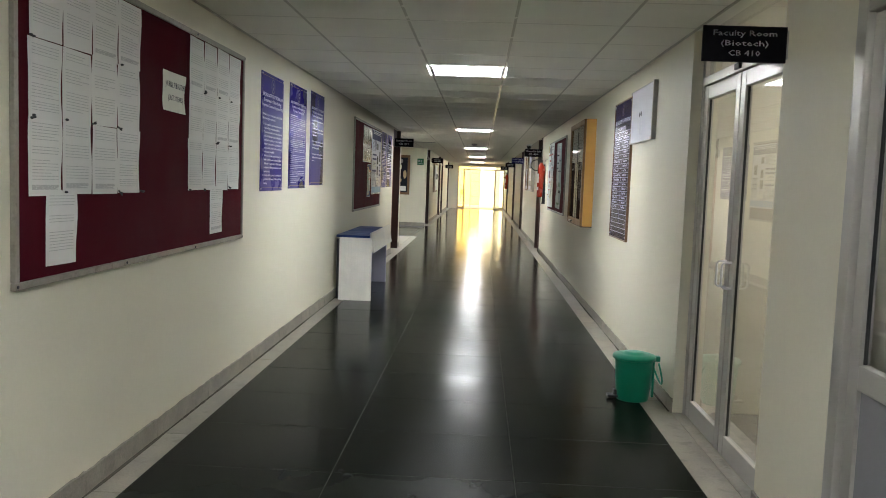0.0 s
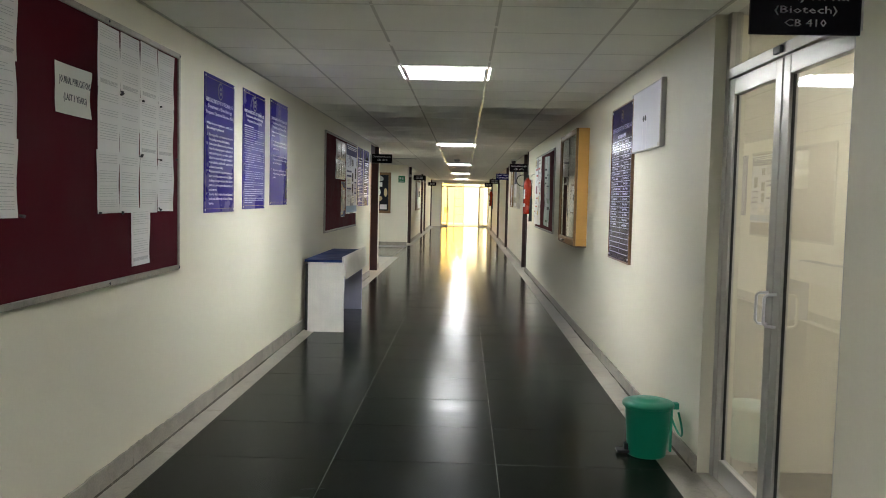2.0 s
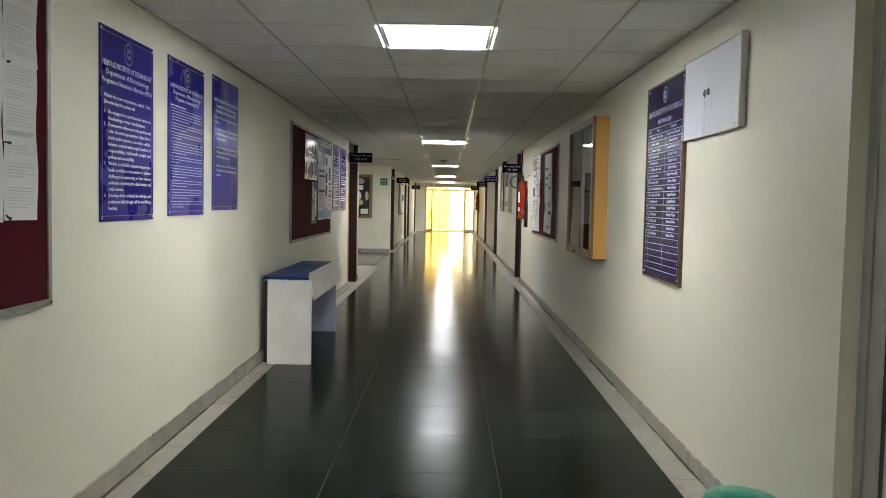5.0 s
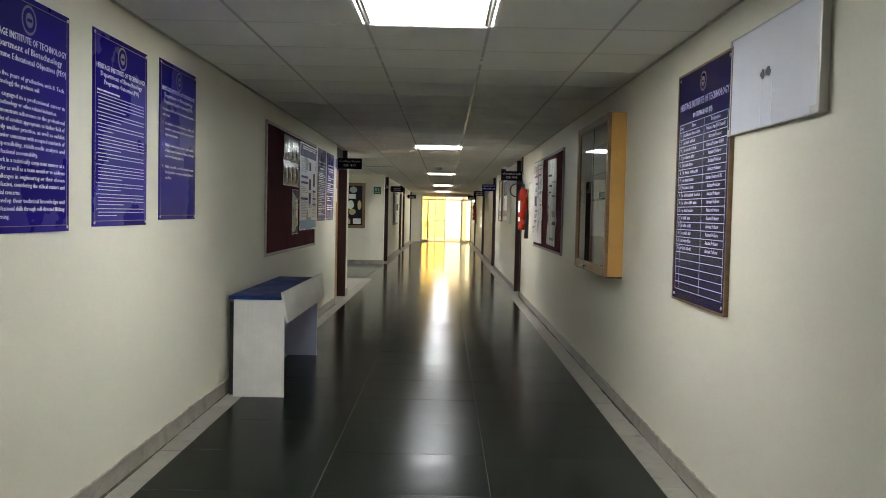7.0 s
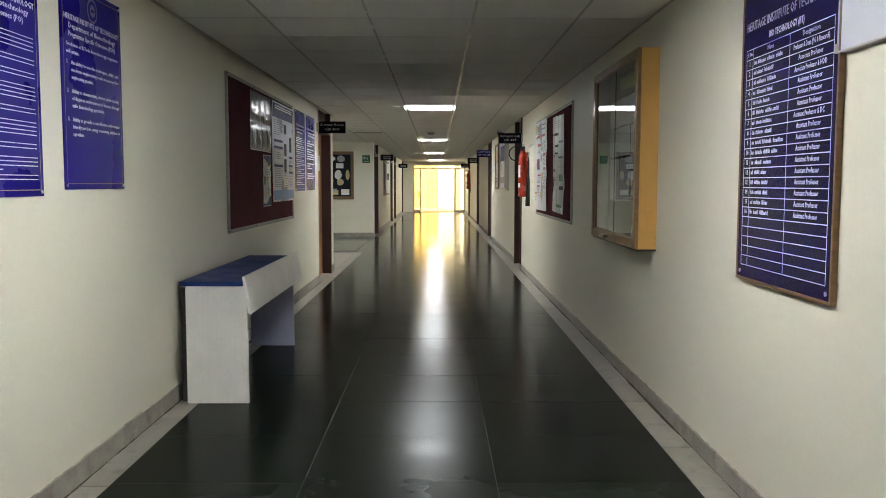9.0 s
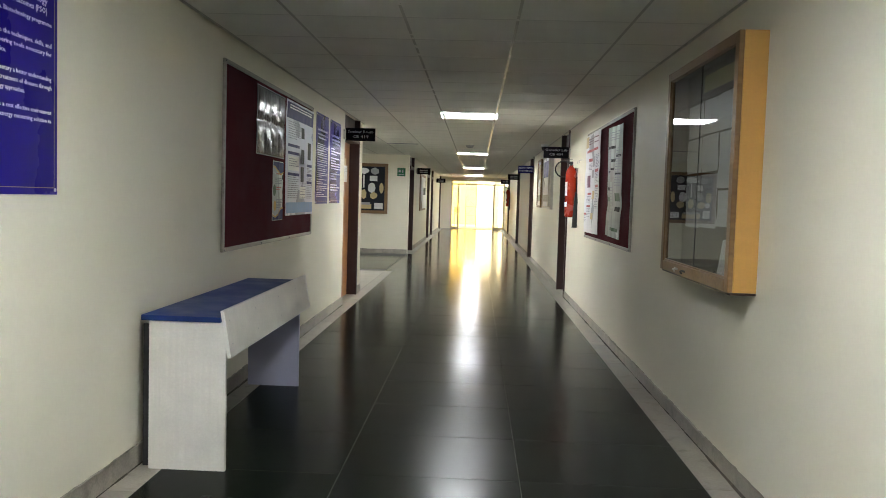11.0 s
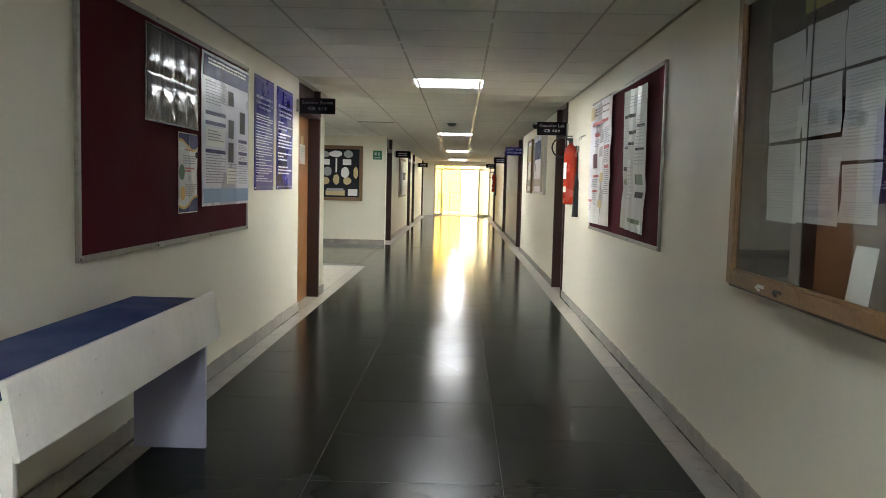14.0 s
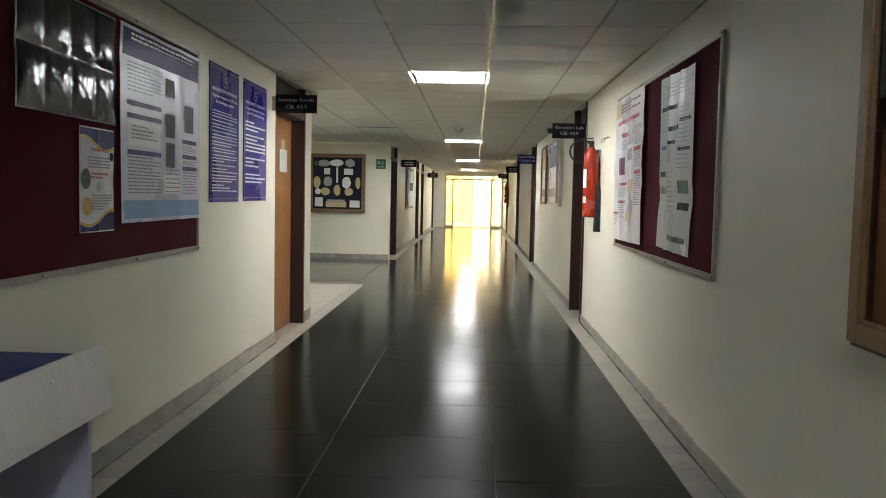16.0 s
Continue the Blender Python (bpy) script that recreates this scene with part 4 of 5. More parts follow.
def folded_sheet(w, h, folds_r, folds_u, seed, depth=0.012, nx=24, ny=18, pillow=0.0):
    """A sheet with sharp fold lines and soft waves."""
    rng = random.Random(seed)
    ph = [rng.uniform(0, 6.28) for _ in range(4)]
    bm = bmesh.new()

    def lift(s, t):
        z = 0.003 + 0.3 * depth * (1 + math.sin(6 * s + ph[0]) * math.cos(4 * t + ph[1]))
        for f in folds_r:
            z += depth * 0.6 * max(0, 1 - abs(s - f) / 0.08)
        for f in folds_u:
            z -= depth * 0.5 * max(0, 1 - abs(t - f) / 0.1) - depth * 0.5
        z += pillow * abs(math.sin(4 * math.pi * s)) ** 0.6 * abs(math.sin(2 * math.pi * t)) ** 0.6
        return z
    g = [[bm.verts.new((w * i / nx, h * j / ny, lift(i / nx, j / ny))) for i in range(nx + 1)] for j in range(ny + 1)]
    for j in range(ny):
        for i in range(nx):
            bm.faces.new((g[j][i], g[j][i + 1], g[j + 1][i + 1], g[j + 1][i]))
    return bm, lift


def patch(root, lift, w, h, s0, s1, t0, t1, material, name="picture", up=0.004, cells=16):
    """A printed block that follows the sheet."""
    b = bmesh.new()
    g = [[b.verts.new((w * (s0 + (s1 - s0) * i / cells), h * (t0 + (t1 - t0) * j / cells), lift(s0 + (s1 - s0) * i / cells, t0 + (t1 - t0) * j / cells) + up)) for i in range(cells + 1)] for j in range(cells + 1)]
    for j in range(cells):
        for i in range(cells):
            b.faces.new((g[j][i], g[j][i + 1], g[j + 1][i + 1], g[j + 1][i]))
    return part(name, b, material, root)


def print_lines(root, lift, w, h, blocks, material, hh=0.006, seed=0):
    rng = random.Random(seed)
    b = bmesh.new()
    for s0, s1, t1, t0, cnt in blocks:
        for i in range(cnt):
            t = t1 - (t1 - t0) * i / cnt
            s = s0
            end = s1 - (rng.random() * 0.4 * (s1 - s0) if rng.random() < 0.3 else 0)
            while s < end:
                d = min(rng.uniform(0.02, 0.07), end - s)
                b.faces.new([b.verts.new((w * p, h * q, lift(p, q) + 0.0052)) for p, q in ((s, t - hh / h), (s + d, t - hh / h), (s + d, t), (s, t))])
                s += d + 0.008
    part("print", b, material, root, "small print")


root = base("poster", on_left(11.09, 1.592, 0.013), "creased glossy black poster with fold lines", "poster", "posters on the notice board")
bm, lift = folded_sheet(0.84, 0.49, (0.25, 0.5, 0.75), (0.5,), 3, 0.006, 48, 32, 0.013)
for f in bm.faces:
    f.smooth = True
part("sheet", bm, BLACKFOIL, root)
for q in ((0, 1, 0, 0.014), (0, 1, 0.986, 1), (0, 0.01, 0, 1), (0.99, 1, 0, 1)):
    patch(root, lift, 0.84, 0.49, *q, P_GREY, "margin")
root = base("poster", on_left(11.985, 1.135, 0.013), "large glossy pale blue science poster with photographs and charts", "poster", "posters on the notice board")
PW, PH = 1.105, 0.955
bm, lift = folded_sheet(PW, PH, (0.35, 0.7), (0.85,), 7, 0.010)
part("sheet", bm, FLEX, root)
for q, mt in (((0.02, 0.98, 0.90, 0.98), P_NAVY), ((0.02, 0.98, 0.845, 0.90), P_NAVY), ((0.5, 0.62, 0.70, 0.8), P_DARK), ((0.76, 0.9, 0.52, 0.68), P_DARK), ((0.5, 0.62, 0.47, 0.6), P_DARK), ((0.5, 0.62, 0.3, 0.44), P_DARK), ((0.06, 0.44, 0.60, 0.625), P_NAVY), ((0.06, 0.44, 0.535, 0.56), P_NAVY), ((0.06, 0.44, 0.35, 0.375), P_NAVY), ((0.72, 0.95, 0.45, 0.475), P_NAVY), ((0.72, 0.95, 0.36, 0.385), P_NAVY), ((0.72, 0.95, 0.29, 0.315), P_NAVY), ((0.02, 0.98, 0.02, 0.115), P_SKY), ((0.07, 0.43, 0.395, 0.52), PAPER), ((0.48, 0.68, 0.15, 0.26), PAPER)):
    patch(root, lift, PW, PH, *q, mt)
print_lines(root, lift, PW, PH, [(0.06, 0.46, 0.82, 0.66, 8), (0.06, 0.44, 0.34, 0.14, 11), (0.5, 0.68, 0.29, 0.14, 6), (0.72, 0.95, 0.44, 0.39, 4), (0.72, 0.95, 0.35, 0.32, 3), (0.72, 0.95, 0.28, 0.14, 8), (0.1, 0.4, 0.5, 0.42, 4)], INK_B, 0.006, 5)
print_lines(root, lift, PW, PH, [(0.1, 0.9, 0.965, 0.92, 2)], WHITE_INK, 0.012, 9)
root = base("poster", on_left(11.578, 1.105, 0.013), "small white event poster with navy and amber waves", "poster", "posters on the notice board")
SW, SH = 0.332, 0.462
bm, lift = folded_sheet(SW, SH, (0.5,), (0.5,), 9, 0.006)
part("sheet", bm, FLEXW, root)


def wave_patch(root, lift, w, h, fn0, fn1, material):
    b = bmesh.new()
    rows = [[b.verts.new((w * i / 14, h * t, lift(i / 14, t) + 0.003)) for t in (fn0(i / 14), (fn0(i / 14) + fn1(i / 14)) / 2, fn1(i / 14))] for i in range(15)]
    for a, c in zip(rows, rows[1:]):
        for k in range(2):
            b.faces.new((a[k], c[k], c[k + 1], a[k + 1]))
    part("printed_wave", b, material, root)


wave_patch(root, lift, SW, SH, lambda s: 0.86 + 0.06 * math.sin(5 * s + 1), lambda s: 0.985, P_NAVY)
wave_patch(root, lift, SW, SH, lambda s: 0.83 + 0.06 * math.sin(5 * s + 1), lambda s: 0.858 + 0.06 * math.sin(5 * s + 1), P_GOLD)
wave_patch(root, lift, SW, SH, lambda s: 0.012, lambda s: 0.12 + 0.07 * math.sin(4.5 * s + 3.6), P_NAVY)
wave_patch(root, lift, SW, SH, lambda s: 0.122 + 0.07 * math.sin(4.5 * s + 3.6), lambda s: 0.15 + 0.07 * math.sin(4.5 * s + 3.6), P_GOLD)
for r, u, rd, mt in ((0.055, 0.235, 0.045, P_GREEN), (0.06, 0.115, 0.04, P_GOLD), (0.165, 0.2, 0.022, P_GREY), (0.3, 0.34, 0.02, P_DARK), (0.17, 0.37, 0.016, P_GOLD)):
    bm = bmesh.new()
    lathe(bm, [(rd, 0), (rd, 0.0006)], 20, at(r, u, lift(r / SW, u / SH) + 0.004))
    part("picture", bm, mt, root)
print_lines(root, lift, SW, SH, [(0.2, 0.85, 0.72, 0.6, 4), (0.3, 0.92, 0.36, 0.2, 6)], INK_B, 0.006, 2)
print_lines(root, lift, SW, SH, [(0.3, 0.8, 0.8, 0.77, 1), (0.3, 0.8, 0.57, 0.5, 2)], P_RED, 0.009, 3)

# board on the right with two long posters
notice_board(on_right(14.79, 0.925), 2.755, 1.17, "wide maroon felt notice board with two long glossy posters")
root = base("poster", on_right(14.74, 0.99, 0.013) @ pose(0, 0, 0, 0, 0, 0.4), "long white glossy poster with red headings", "poster", "posters on the notice board")
AW, AH = 1.06, 1.07
bm, lift = folded_sheet(AW, AH, (0.3, 0.66), (0.4, 0.7), 13, 0.016)
part("sheet", bm, FLEXW, root)
for q, mt in (((0.02, 0.3, 0.87, 0.985), P_BUFF), ((0.12, 0.88, 0.815, 0.84), P_RED), ((0.28, 0.48, 0.72, 0.75), P_RED), ((0.72, 0.96, 0.60, 0.63), P_RED), ((0.74, 0.96, 0.45, 0.475), P_RED), ((0.2, 0.4, 0.46, 0.58), P_MAROON), ((0.48, 0.68, 0.55, 0.63), P_GREY), ((0.48, 0.68, 0.66, 0.76), P_GREY), ((0.5, 0.7, 0.34, 0.42), P_BUFF), ((0.5, 0.7, 0.14, 0.2), P_BUFF), ((0.2, 0.45, 0.385, 0.405), P_RED), ((0.2, 0.45, 0.26, 0.28), P_RED), ((0.03, 0.2, 0.18, 0.2), P_RED)):
    patch(root, lift, AW, AH, *q, mt)
print_lines(root, lift, AW, AH, [(0.72, 0.96, 0.77, 0.64, 9), (0.74, 0.96, 0.59, 0.49, 7), (0.76, 0.96, 0.44, 0.24, 13), (0.18, 0.44, 0.37, 0.3, 5), (0.22, 0.44, 0.25, 0.15, 6), (0.05, 0.18, 0.17, 0.1, 4), (0.3, 0.46, 0.7, 0.63, 5)], INK_B, 0.006, 15)
print_lines(root, lift, AW, AH, [(0.2, 0.9, 0.95, 0.88, 3)], P_MAROON, 0.012, 16)
root = base("poster", on_right(13.2, 1.02, 0.013) @ pose(0, 0, 0, 0, 0, -1.2), "long grey-green glossy poster hanging slightly askew", "poster", "posters on the notice board")
BW, BH = 0.76, 1.0
bm, lift = folded_sheet(BW, BH, (0.33, 0.62), (0.3,), 19, 0.022)
part("sheet", bm, FLEXG, root)
for q, mt in (((0.08, 0.55, 0.80, 0.825), P_DARK), ((0.35, 0.65, 0.68, 0.705), P_DARK), ((0.34, 0.6, 0.5, 0.6), P_GREY), ((0.34, 0.6, 0.605, 0.625), P_DARK), ((0.68, 0.92, 0.33, 0.40), P_GREEN), ((0.66, 0.94, 0.56, 0.58), P_DARK), ((0.66, 0.94, 0.72, 0.74), P_DARK), ((0.08, 0.3, 0.58, 0.6), P_DARK), ((0.06, 0.3, 0.42, 0.45), P_DARK), ((0.06, 0.3, 0.32, 0.36), P_GREEN), ((0.08, 0.3, 0.14, 0.22), P_GREY), ((0.68, 0.94, 0.24, 0.28), P_DARK), ((0.4, 0.9, 0.06, 0.09), P_GREEN)):
    patch(root, lift, BW, BH, *q, mt)
print_lines(root, lift, BW, BH, [(0.1, 0.9, 0.95, 0.86, 4), (0.08, 0.3, 0.78, 0.5, 12), (0.66, 0.94, 0.8, 0.45, 15), (0.36, 0.62, 0.45, 0.2, 9)], INK_B, 0.006, 22)


# ---- hanging signs ----
def hanging_sign(x0, y, z0, w, h, lines, board, ink, label, side):
    root = base("room_sign", facing(x0, y, z0), label, "sign", "room signs over the corridor")
    part("board", one(0, w, 0, h, -0.006, 0.006, 0.002), board, root)
    b = bmesh.new()
    lead = h / (len(lines) + 0.6)
    for i, s in enumerate(lines):
        hh = lead * 0.58
        write(b, s, w / 2, h - lead * (i + 0.55) - hh * 0.75, hh, 0.0068, min(w * 0.86, len(s) * hh * 0.92), bold=0.0004)
    part("lettering", b, ink, root, "pale lettering")
    e = w if side > 0 else 0
    part("edge_rim", rim(bmesh.new(), w, h, 0.004, -0.007, 0.0072, 0.001), SIGNB, root)
    part("bracket", one(min(e, e + side * 0.03), max(e, e + side * 0.03), h * 0.1, h * 0.9, -0.012, 0.012, 0.002), ALU, root, "small aluminium wall bracket")
    b = bmesh.new()
    for u in (h * 0.2, h * 0.8):
        lathe(b, [(0.005, 0), (0.005, 0.004)], 8, at(e + side * 0.015, u, 0.012))
    part("screws", b, INK_D, root)


hanging_sign(1.05, 3.5, 1.905, 0.34, 0.145, ["Faculty Room", "(Biotech)", "CB 410"], SIGNB, SIGN_INK, "black hanging room sign lettered Faculty Room", 1)
hanging_sign(-1.42, 14.95, 1.958, 0.345, 0.15, ["Seminar Room", "CB 419"], SIGNB, SIGN_INK, "black hanging room sign lettered Seminar Room", -1)
hanging_sign(1.03, 16.7, 1.915, 0.345, 0.155, ["Genetics Lab", "CB 409"], SIGNB, SIGN_INK, "black hanging room sign lettered Genetics Lab", 1)
hanging_sign(1.03, 23.6, 1.93, 0.345, 0.165, ["PLANT TISSUE", "CULTURE LAB"], SIGNBLUE, WHITE_INK, "navy hanging room sign lettered Plant Tissue Culture Lab", 1)


def blank_sign(x0, y, z0, w, h, label, side):
    root = base("room_sign", facing(x0, y, z0), label, "sign", "room signs over the corridor")
    part("board", one(0, w, 0, h, -0.006, 0.006, 0.002), SIGNB, root)
    b = bmesh.new()
    for i in range(2):
        for k in range(2):
            quad(b, w * (0.2 + 0.32 * k), w * (0.48 + 0.32 * k), h * (0.55 - 0.3 * i), h * (0.7 - 0.3 * i), 0.0068)
    part("lettering", b, P_GREY, root, "lettering too small to read")
    e = w if side > 0 else 0
    part("bracket", one(min(e, e + side * 0.03), max(e, e + side * 0.03), h * 0.1, h * 0.9, -0.012, 0.012, 0.002), ALU, root)


blank_sign(1.03, 29.4, 1.93, 0.345, 0.16, "black hanging room sign far down the corridor", 1)
blank_sign(1.03, 36.4, 1.93, 0.345, 0.16, "black hanging room sign near the corridor end", 1)
blank_sign(-1.42, 26.6, 1.93, 0.345, 0.16, "black hanging room sign past the side lobby", -1)
blank_sign(-1.42, 37.0, 1.93, 0.345, 0.16, "black hanging room sign near the corridor end", -1)


# ---- reception desk ----
root = base("counter_desk", at(-1.38, 9.08, 0), "white laminate counter desk with a blue top against the wall", "desk")
L, D = 1.79, 0.34
part("end_panel", one(0.0, D + 0.024, 0, 0.025, 0, 0.705, 0.0015), LAMW, root, "off-white laminate end panel")
part("end_panel", one(-0.02, D - 0.012, L - 0.025, L, 0, 0.705, 0.0015), LAMB, root, "blue-grey laminate end panel")
part("back_panel", one(0.004, 0.02, 0.025, L - 0.025, 0.56, 0.705), LAMW, root)
# narrow black strip in the gap behind the near end panel
part("black_strip", one(-0.03, -0.001, 0.004, 0.03, 0.012, 0.69, 0.004), BLACKP, root, "narrow black strip between desk and wall")
part("worktop", one(-0.035, D + 0.0, -0.012, L + 0.005, 0.706, 0.732, 0.003), LAMBLUE, root, "royal blue laminate top")
bm = bmesh.new()
box(bm, -0.009, 0.009, -0.015, L + 0.02, 0, 0.225, 0.002)
bmesh.ops.transform(bm, matrix=at(D + 0.045, 0, 0.542) @ pose(0, 0, 0, 0, -9.5, 0), verts=bm.verts[:])
part("front_board", bm, LAMW, root, "tilted off-white front board with screw heads")
bm = bmesh.new()
for yy in (0.04, 0.5, 1.0, 1.45, L - 0.05):
    for q in (0.06, 0.17):
        lathe(bm, [(0.004, 0), (0.003, 0.0015)], 8, at(D + 0.045, yy, 0.542) @ pose(0, 0, 0, 0, -9.5, 0) @ at(0.009, 0, q) @ pose(0, 0, 0, 0, 90, 0))
part("screw_heads", bm, INK, root)

# ---- pedal bin ----
root = base("pedal_bin", at(1.205, 5.33, 0), "emerald green plastic pedal bin with a closed lid", "waste bin")
bm = bmesh.new()
lathe(bm, [(0.100, 0.0), (0.104, 0.01), (0.112, 0.12), (0.121, 0.255), (0.126, 0.258), (0.128, 0.272)], 40)
part("body", bm, GREENP, root)
bm = bmesh.new()
lathe(bm, [(0.131, 0.268), (0.138, 0.27), (0.139, 0.284), (0.132, 0.294), (0.1, 0.303), (0.065, 0.307), (0.06, 0.312), (0.02, 0.313)], 40)
part("lid", bm, GREENP, root, "domed green lid")
bm = bmesh.new()
pts = [(0.03 + 0.138 * math.cos(a) * 0.35 + 0.1, 0.135 * math.sin(a), 0.27 - 0.16 * max(0, math.cos(a))) for a in [math.pi * (-0.5 + k / 14) for k in range(15)]]
tube(bm, pts, 0.006)
part("handle", bm, GREENP, root, "thin green carrying handle")
bm = bmesh.new()
box(bm, 0.105, 0.165, -0.022, 0.022, 0.255, 0.29, 0.006)
box(bm, 0.118, 0.132, -0.02, 0.02, 0.02, 0.255, 0.003)
part("hinge", bm, GREENP, root)
bm = bmesh.new()
box(bm, -0.165, -0.095, -0.035, 0.035, 0.012, 0.026, 0.005)
box(bm, -0.125, -0.1, -0.02, 0.02, 0.026, 0.06, 0.004)
part("pedal", bm, BLACKP, root, "dark foot pedal")


# ---- fire extinguishers ----
def extinguisher(m, label):
    root = base("fire_extinguisher", m, label, "fire extinguisher", "fire extinguishers on the wall")
    bm = bmesh.new()
    lathe(bm, [(0.05, 0), (0.066, 0.006), (0.069, 0.03), (0.069, 0.52), (0.064, 0.57), (0.047, 0.61), (0.026, 0.63), (0.022, 0.655)], 32)
    part("cylinder", bm, RED, root, "red enamelled cylinder")
    bm = bmesh.new()
    lathe(bm, [(0.018, 0.655), (0.022, 0.665), (0.022, 0.69), (0.012, 0.70)], 16)
    box(bm, -0.075, 0.02, -0.012, 0.012, 0.69, 0.70, 0.003)
    box(bm, -0.09, 0.015, -0.012, 0.012, 0.715, 0.724, 0.003)
    part("valve", bm, BLACKP, root, "black valve and lever")
    bm = bmesh.new()
    pts = [(-0.095 + 0.105 * math.cos(a), -0.02 - 0.02 * math.sin(a), 0.60 + 0.10 * math.sin(a)) for a in [math.radians(30 + 12.5 * k) for k in range(27)]]
    tube(bm, [(0.0, -0.01, 0.67)] + pts + [(0.055, 0.0, 0.62), (0.072, -0.01, 0.5), (0.074, -0.015, 0.3)], 0.009, 10)
    part("hose", bm, BLACKP, root, "looped black rubber hose")
    bm = bmesh.new()
    lathe(bm, [(0.042, -0.13), (0.036, 0.0), (0.02, 0.24), (0.012, 0.32)], 20, at(0.066, -0.055, 0.0))
    part("horn", bm, BLACKP, root, "black discharge horn")
    for z0, z1 in ((0.27, 0.44), (0.13, 0.19)):
        bm = bmesh.new()
        for k in range(8):
            a0, a1 = math.radians(184 + 5.5 * k), math.radians(189.5 + 5.5 * k)
            bm.faces.new([bm.verts.new((0.0698 * math.cos(a), 0.0698 * math.sin(a), z)) for a, z in ((a0, z0), (a1, z0), (a1, z1), (a0, z1))])
        part("label", bm, PAPER, root, "white printed label")
    bm = bmesh.new()
    box(bm, 0.06, 0.086, -0.02, 0.02, 0.56, 0.62, 0.003)
    box(bm, 0.06, 0.086, -0.02, 0.02, 0.05, 0.09, 0.003)
    part("bracket", bm, ALU, root, "steel wall bracket")
    return root


ext = extinguisher(at(RIGHT - 0.086, 15.75, 1.13), "red fire extinguisher with a looped black hose on the wall")
copy_thing(ext, at(RIGHT - 0.086, 36.1, 1.1))
root = base("wall_hooks", on_right(15.45, 1.83), "small steel hooks screwed to the wall", "hook")
for r in (0.0, 0.16):
    bm = bmesh.new()
    tube(bm, [(r, 0, 0), (r, 0, 0.03), (r, -0.015, 0.045), (r, -0.04, 0.045)], 0.004)
    part("hook", bm, ALU, root)

# ---- side lobby ----
root = base("picture_board", facing(-3.07, LOBBY[1], 0.92), "brown framed display board with cut-out shapes on black", "display board")
PBW, PBH = 1.13, 1.17
part("edging", rim(bmesh.new(), PBW, PBH, 0.075, 0.0005, 0.04, 0.006), TEAK, root, "wide brown wooden edging")
part("backing", one(0.07, PBW - 0.07, 0.07, PBH - 0.07, 0.0005, 0.02), P_DARK, root, "black backing sheet")
rng = random.Random(31)
cut = [(0.565, 0.45, 0.07, 0.11, P_BUFF), (0.33, 0.42, 0.09, 0.08, P_BUFF), (0.8, 0.42, 0.09, 0.08, P_BUFF), (0.38, 0.62, 0.09, 0.1, P_GREY), (0.75, 0.6, 0.09, 0.12, PAPER), (0.16, 0.6, 0.07, 0.12, P_BUFF), (0.98, 0.6, 0.05, 0.12, P_BUFF), (0.18, 0.42, 0.06, 0.06, PAPER), (0.3, 0.98, 0.12, 0.07, P_GREY), (0.55, 0.99, 0.14, 0.07, PAPER), (0.82, 0.99, 0.1, 0.08, P_GREY), (0.15, 0.98, 0.06, 0.05, P_GREEN)]
for r, u, a, b2, mt in cut:
    bm = bmesh.new()
    ring = [(r + a * math.cos(t) * rng.uniform(0.9, 1.08), u + b2 * math.sin(t) * rng.uniform(0.9, 1.08)) for t in [2 * math.pi * k / 18 for k in range(18)]]
    lo = [bm.verts.new((p, q, 0.0205)) for p, q in ring]
    hi = [bm.verts.new((p, q, 0.023)) for p, q in ring]
    bm.faces.new(hi)
    for i in range(18):
        bm.faces.new((lo[i], lo[(i + 1) % 18], hi[(i + 1) % 18], hi[i]))
    part("cut_out", bm, mt, root)
for r0, r1, u0, u1, mt in ((0.12, 0.28, 0.12, 0.3, PAPER), (0.82, 1.02, 0.11, 0.25, PAPER), (0.34, 0.75, 0.11, 0.22, P_BUFF), (0.36, 0.72, 0.2, 0.26, P_GREY), (0.3, 0.42, 0.76, 0.88, PAPER), (0.7, 0.88, 0.76, 0.88, PAPER), (0.545, 0.58, 0.6, 0.9, PAPER)):
    part("cut_out", one(r0, r1, u0, u1, 0.0205, 0.0225), mt, root)
root = base("exit_sign", facing(-1.73, LOBBY[1], 1.81), "small green safety sign with white marks", "sign")
part("plate", one(0, 0.19, 0, 0.19, 0.0005, 0.005), GREENSIGN, root)
bm = bmesh.new()
for q in ((0.03, 0.08, 0.09, 0.15), (0.11, 0.14, 0.08, 0.15), (0.03, 0.16, 0.03, 0.05)):
    quad(bm, *q, 0.0056)
part("pictogram", bm, P_GREY, root)
root = base("notice_board", on_left(28.2, 0.96), "narrow board with curling white papers far down the corridor", "notice board")
part("backing", one(0, 2.4, 0, 1.03, 0.0005, 0.02), TEAK, root)
bm, lift = bent_sheet(2.0, 0.9, 41, 0.05)
bmesh.ops.translate(bm, vec=(0.1, 0.06, 0.021), verts=bm.verts[:])
part("sheet", bm, PAPER, root)
part("picture", one(0.3, 1.2, 0.45, 0.65, 0.09, 0.092), P_DARK, root)
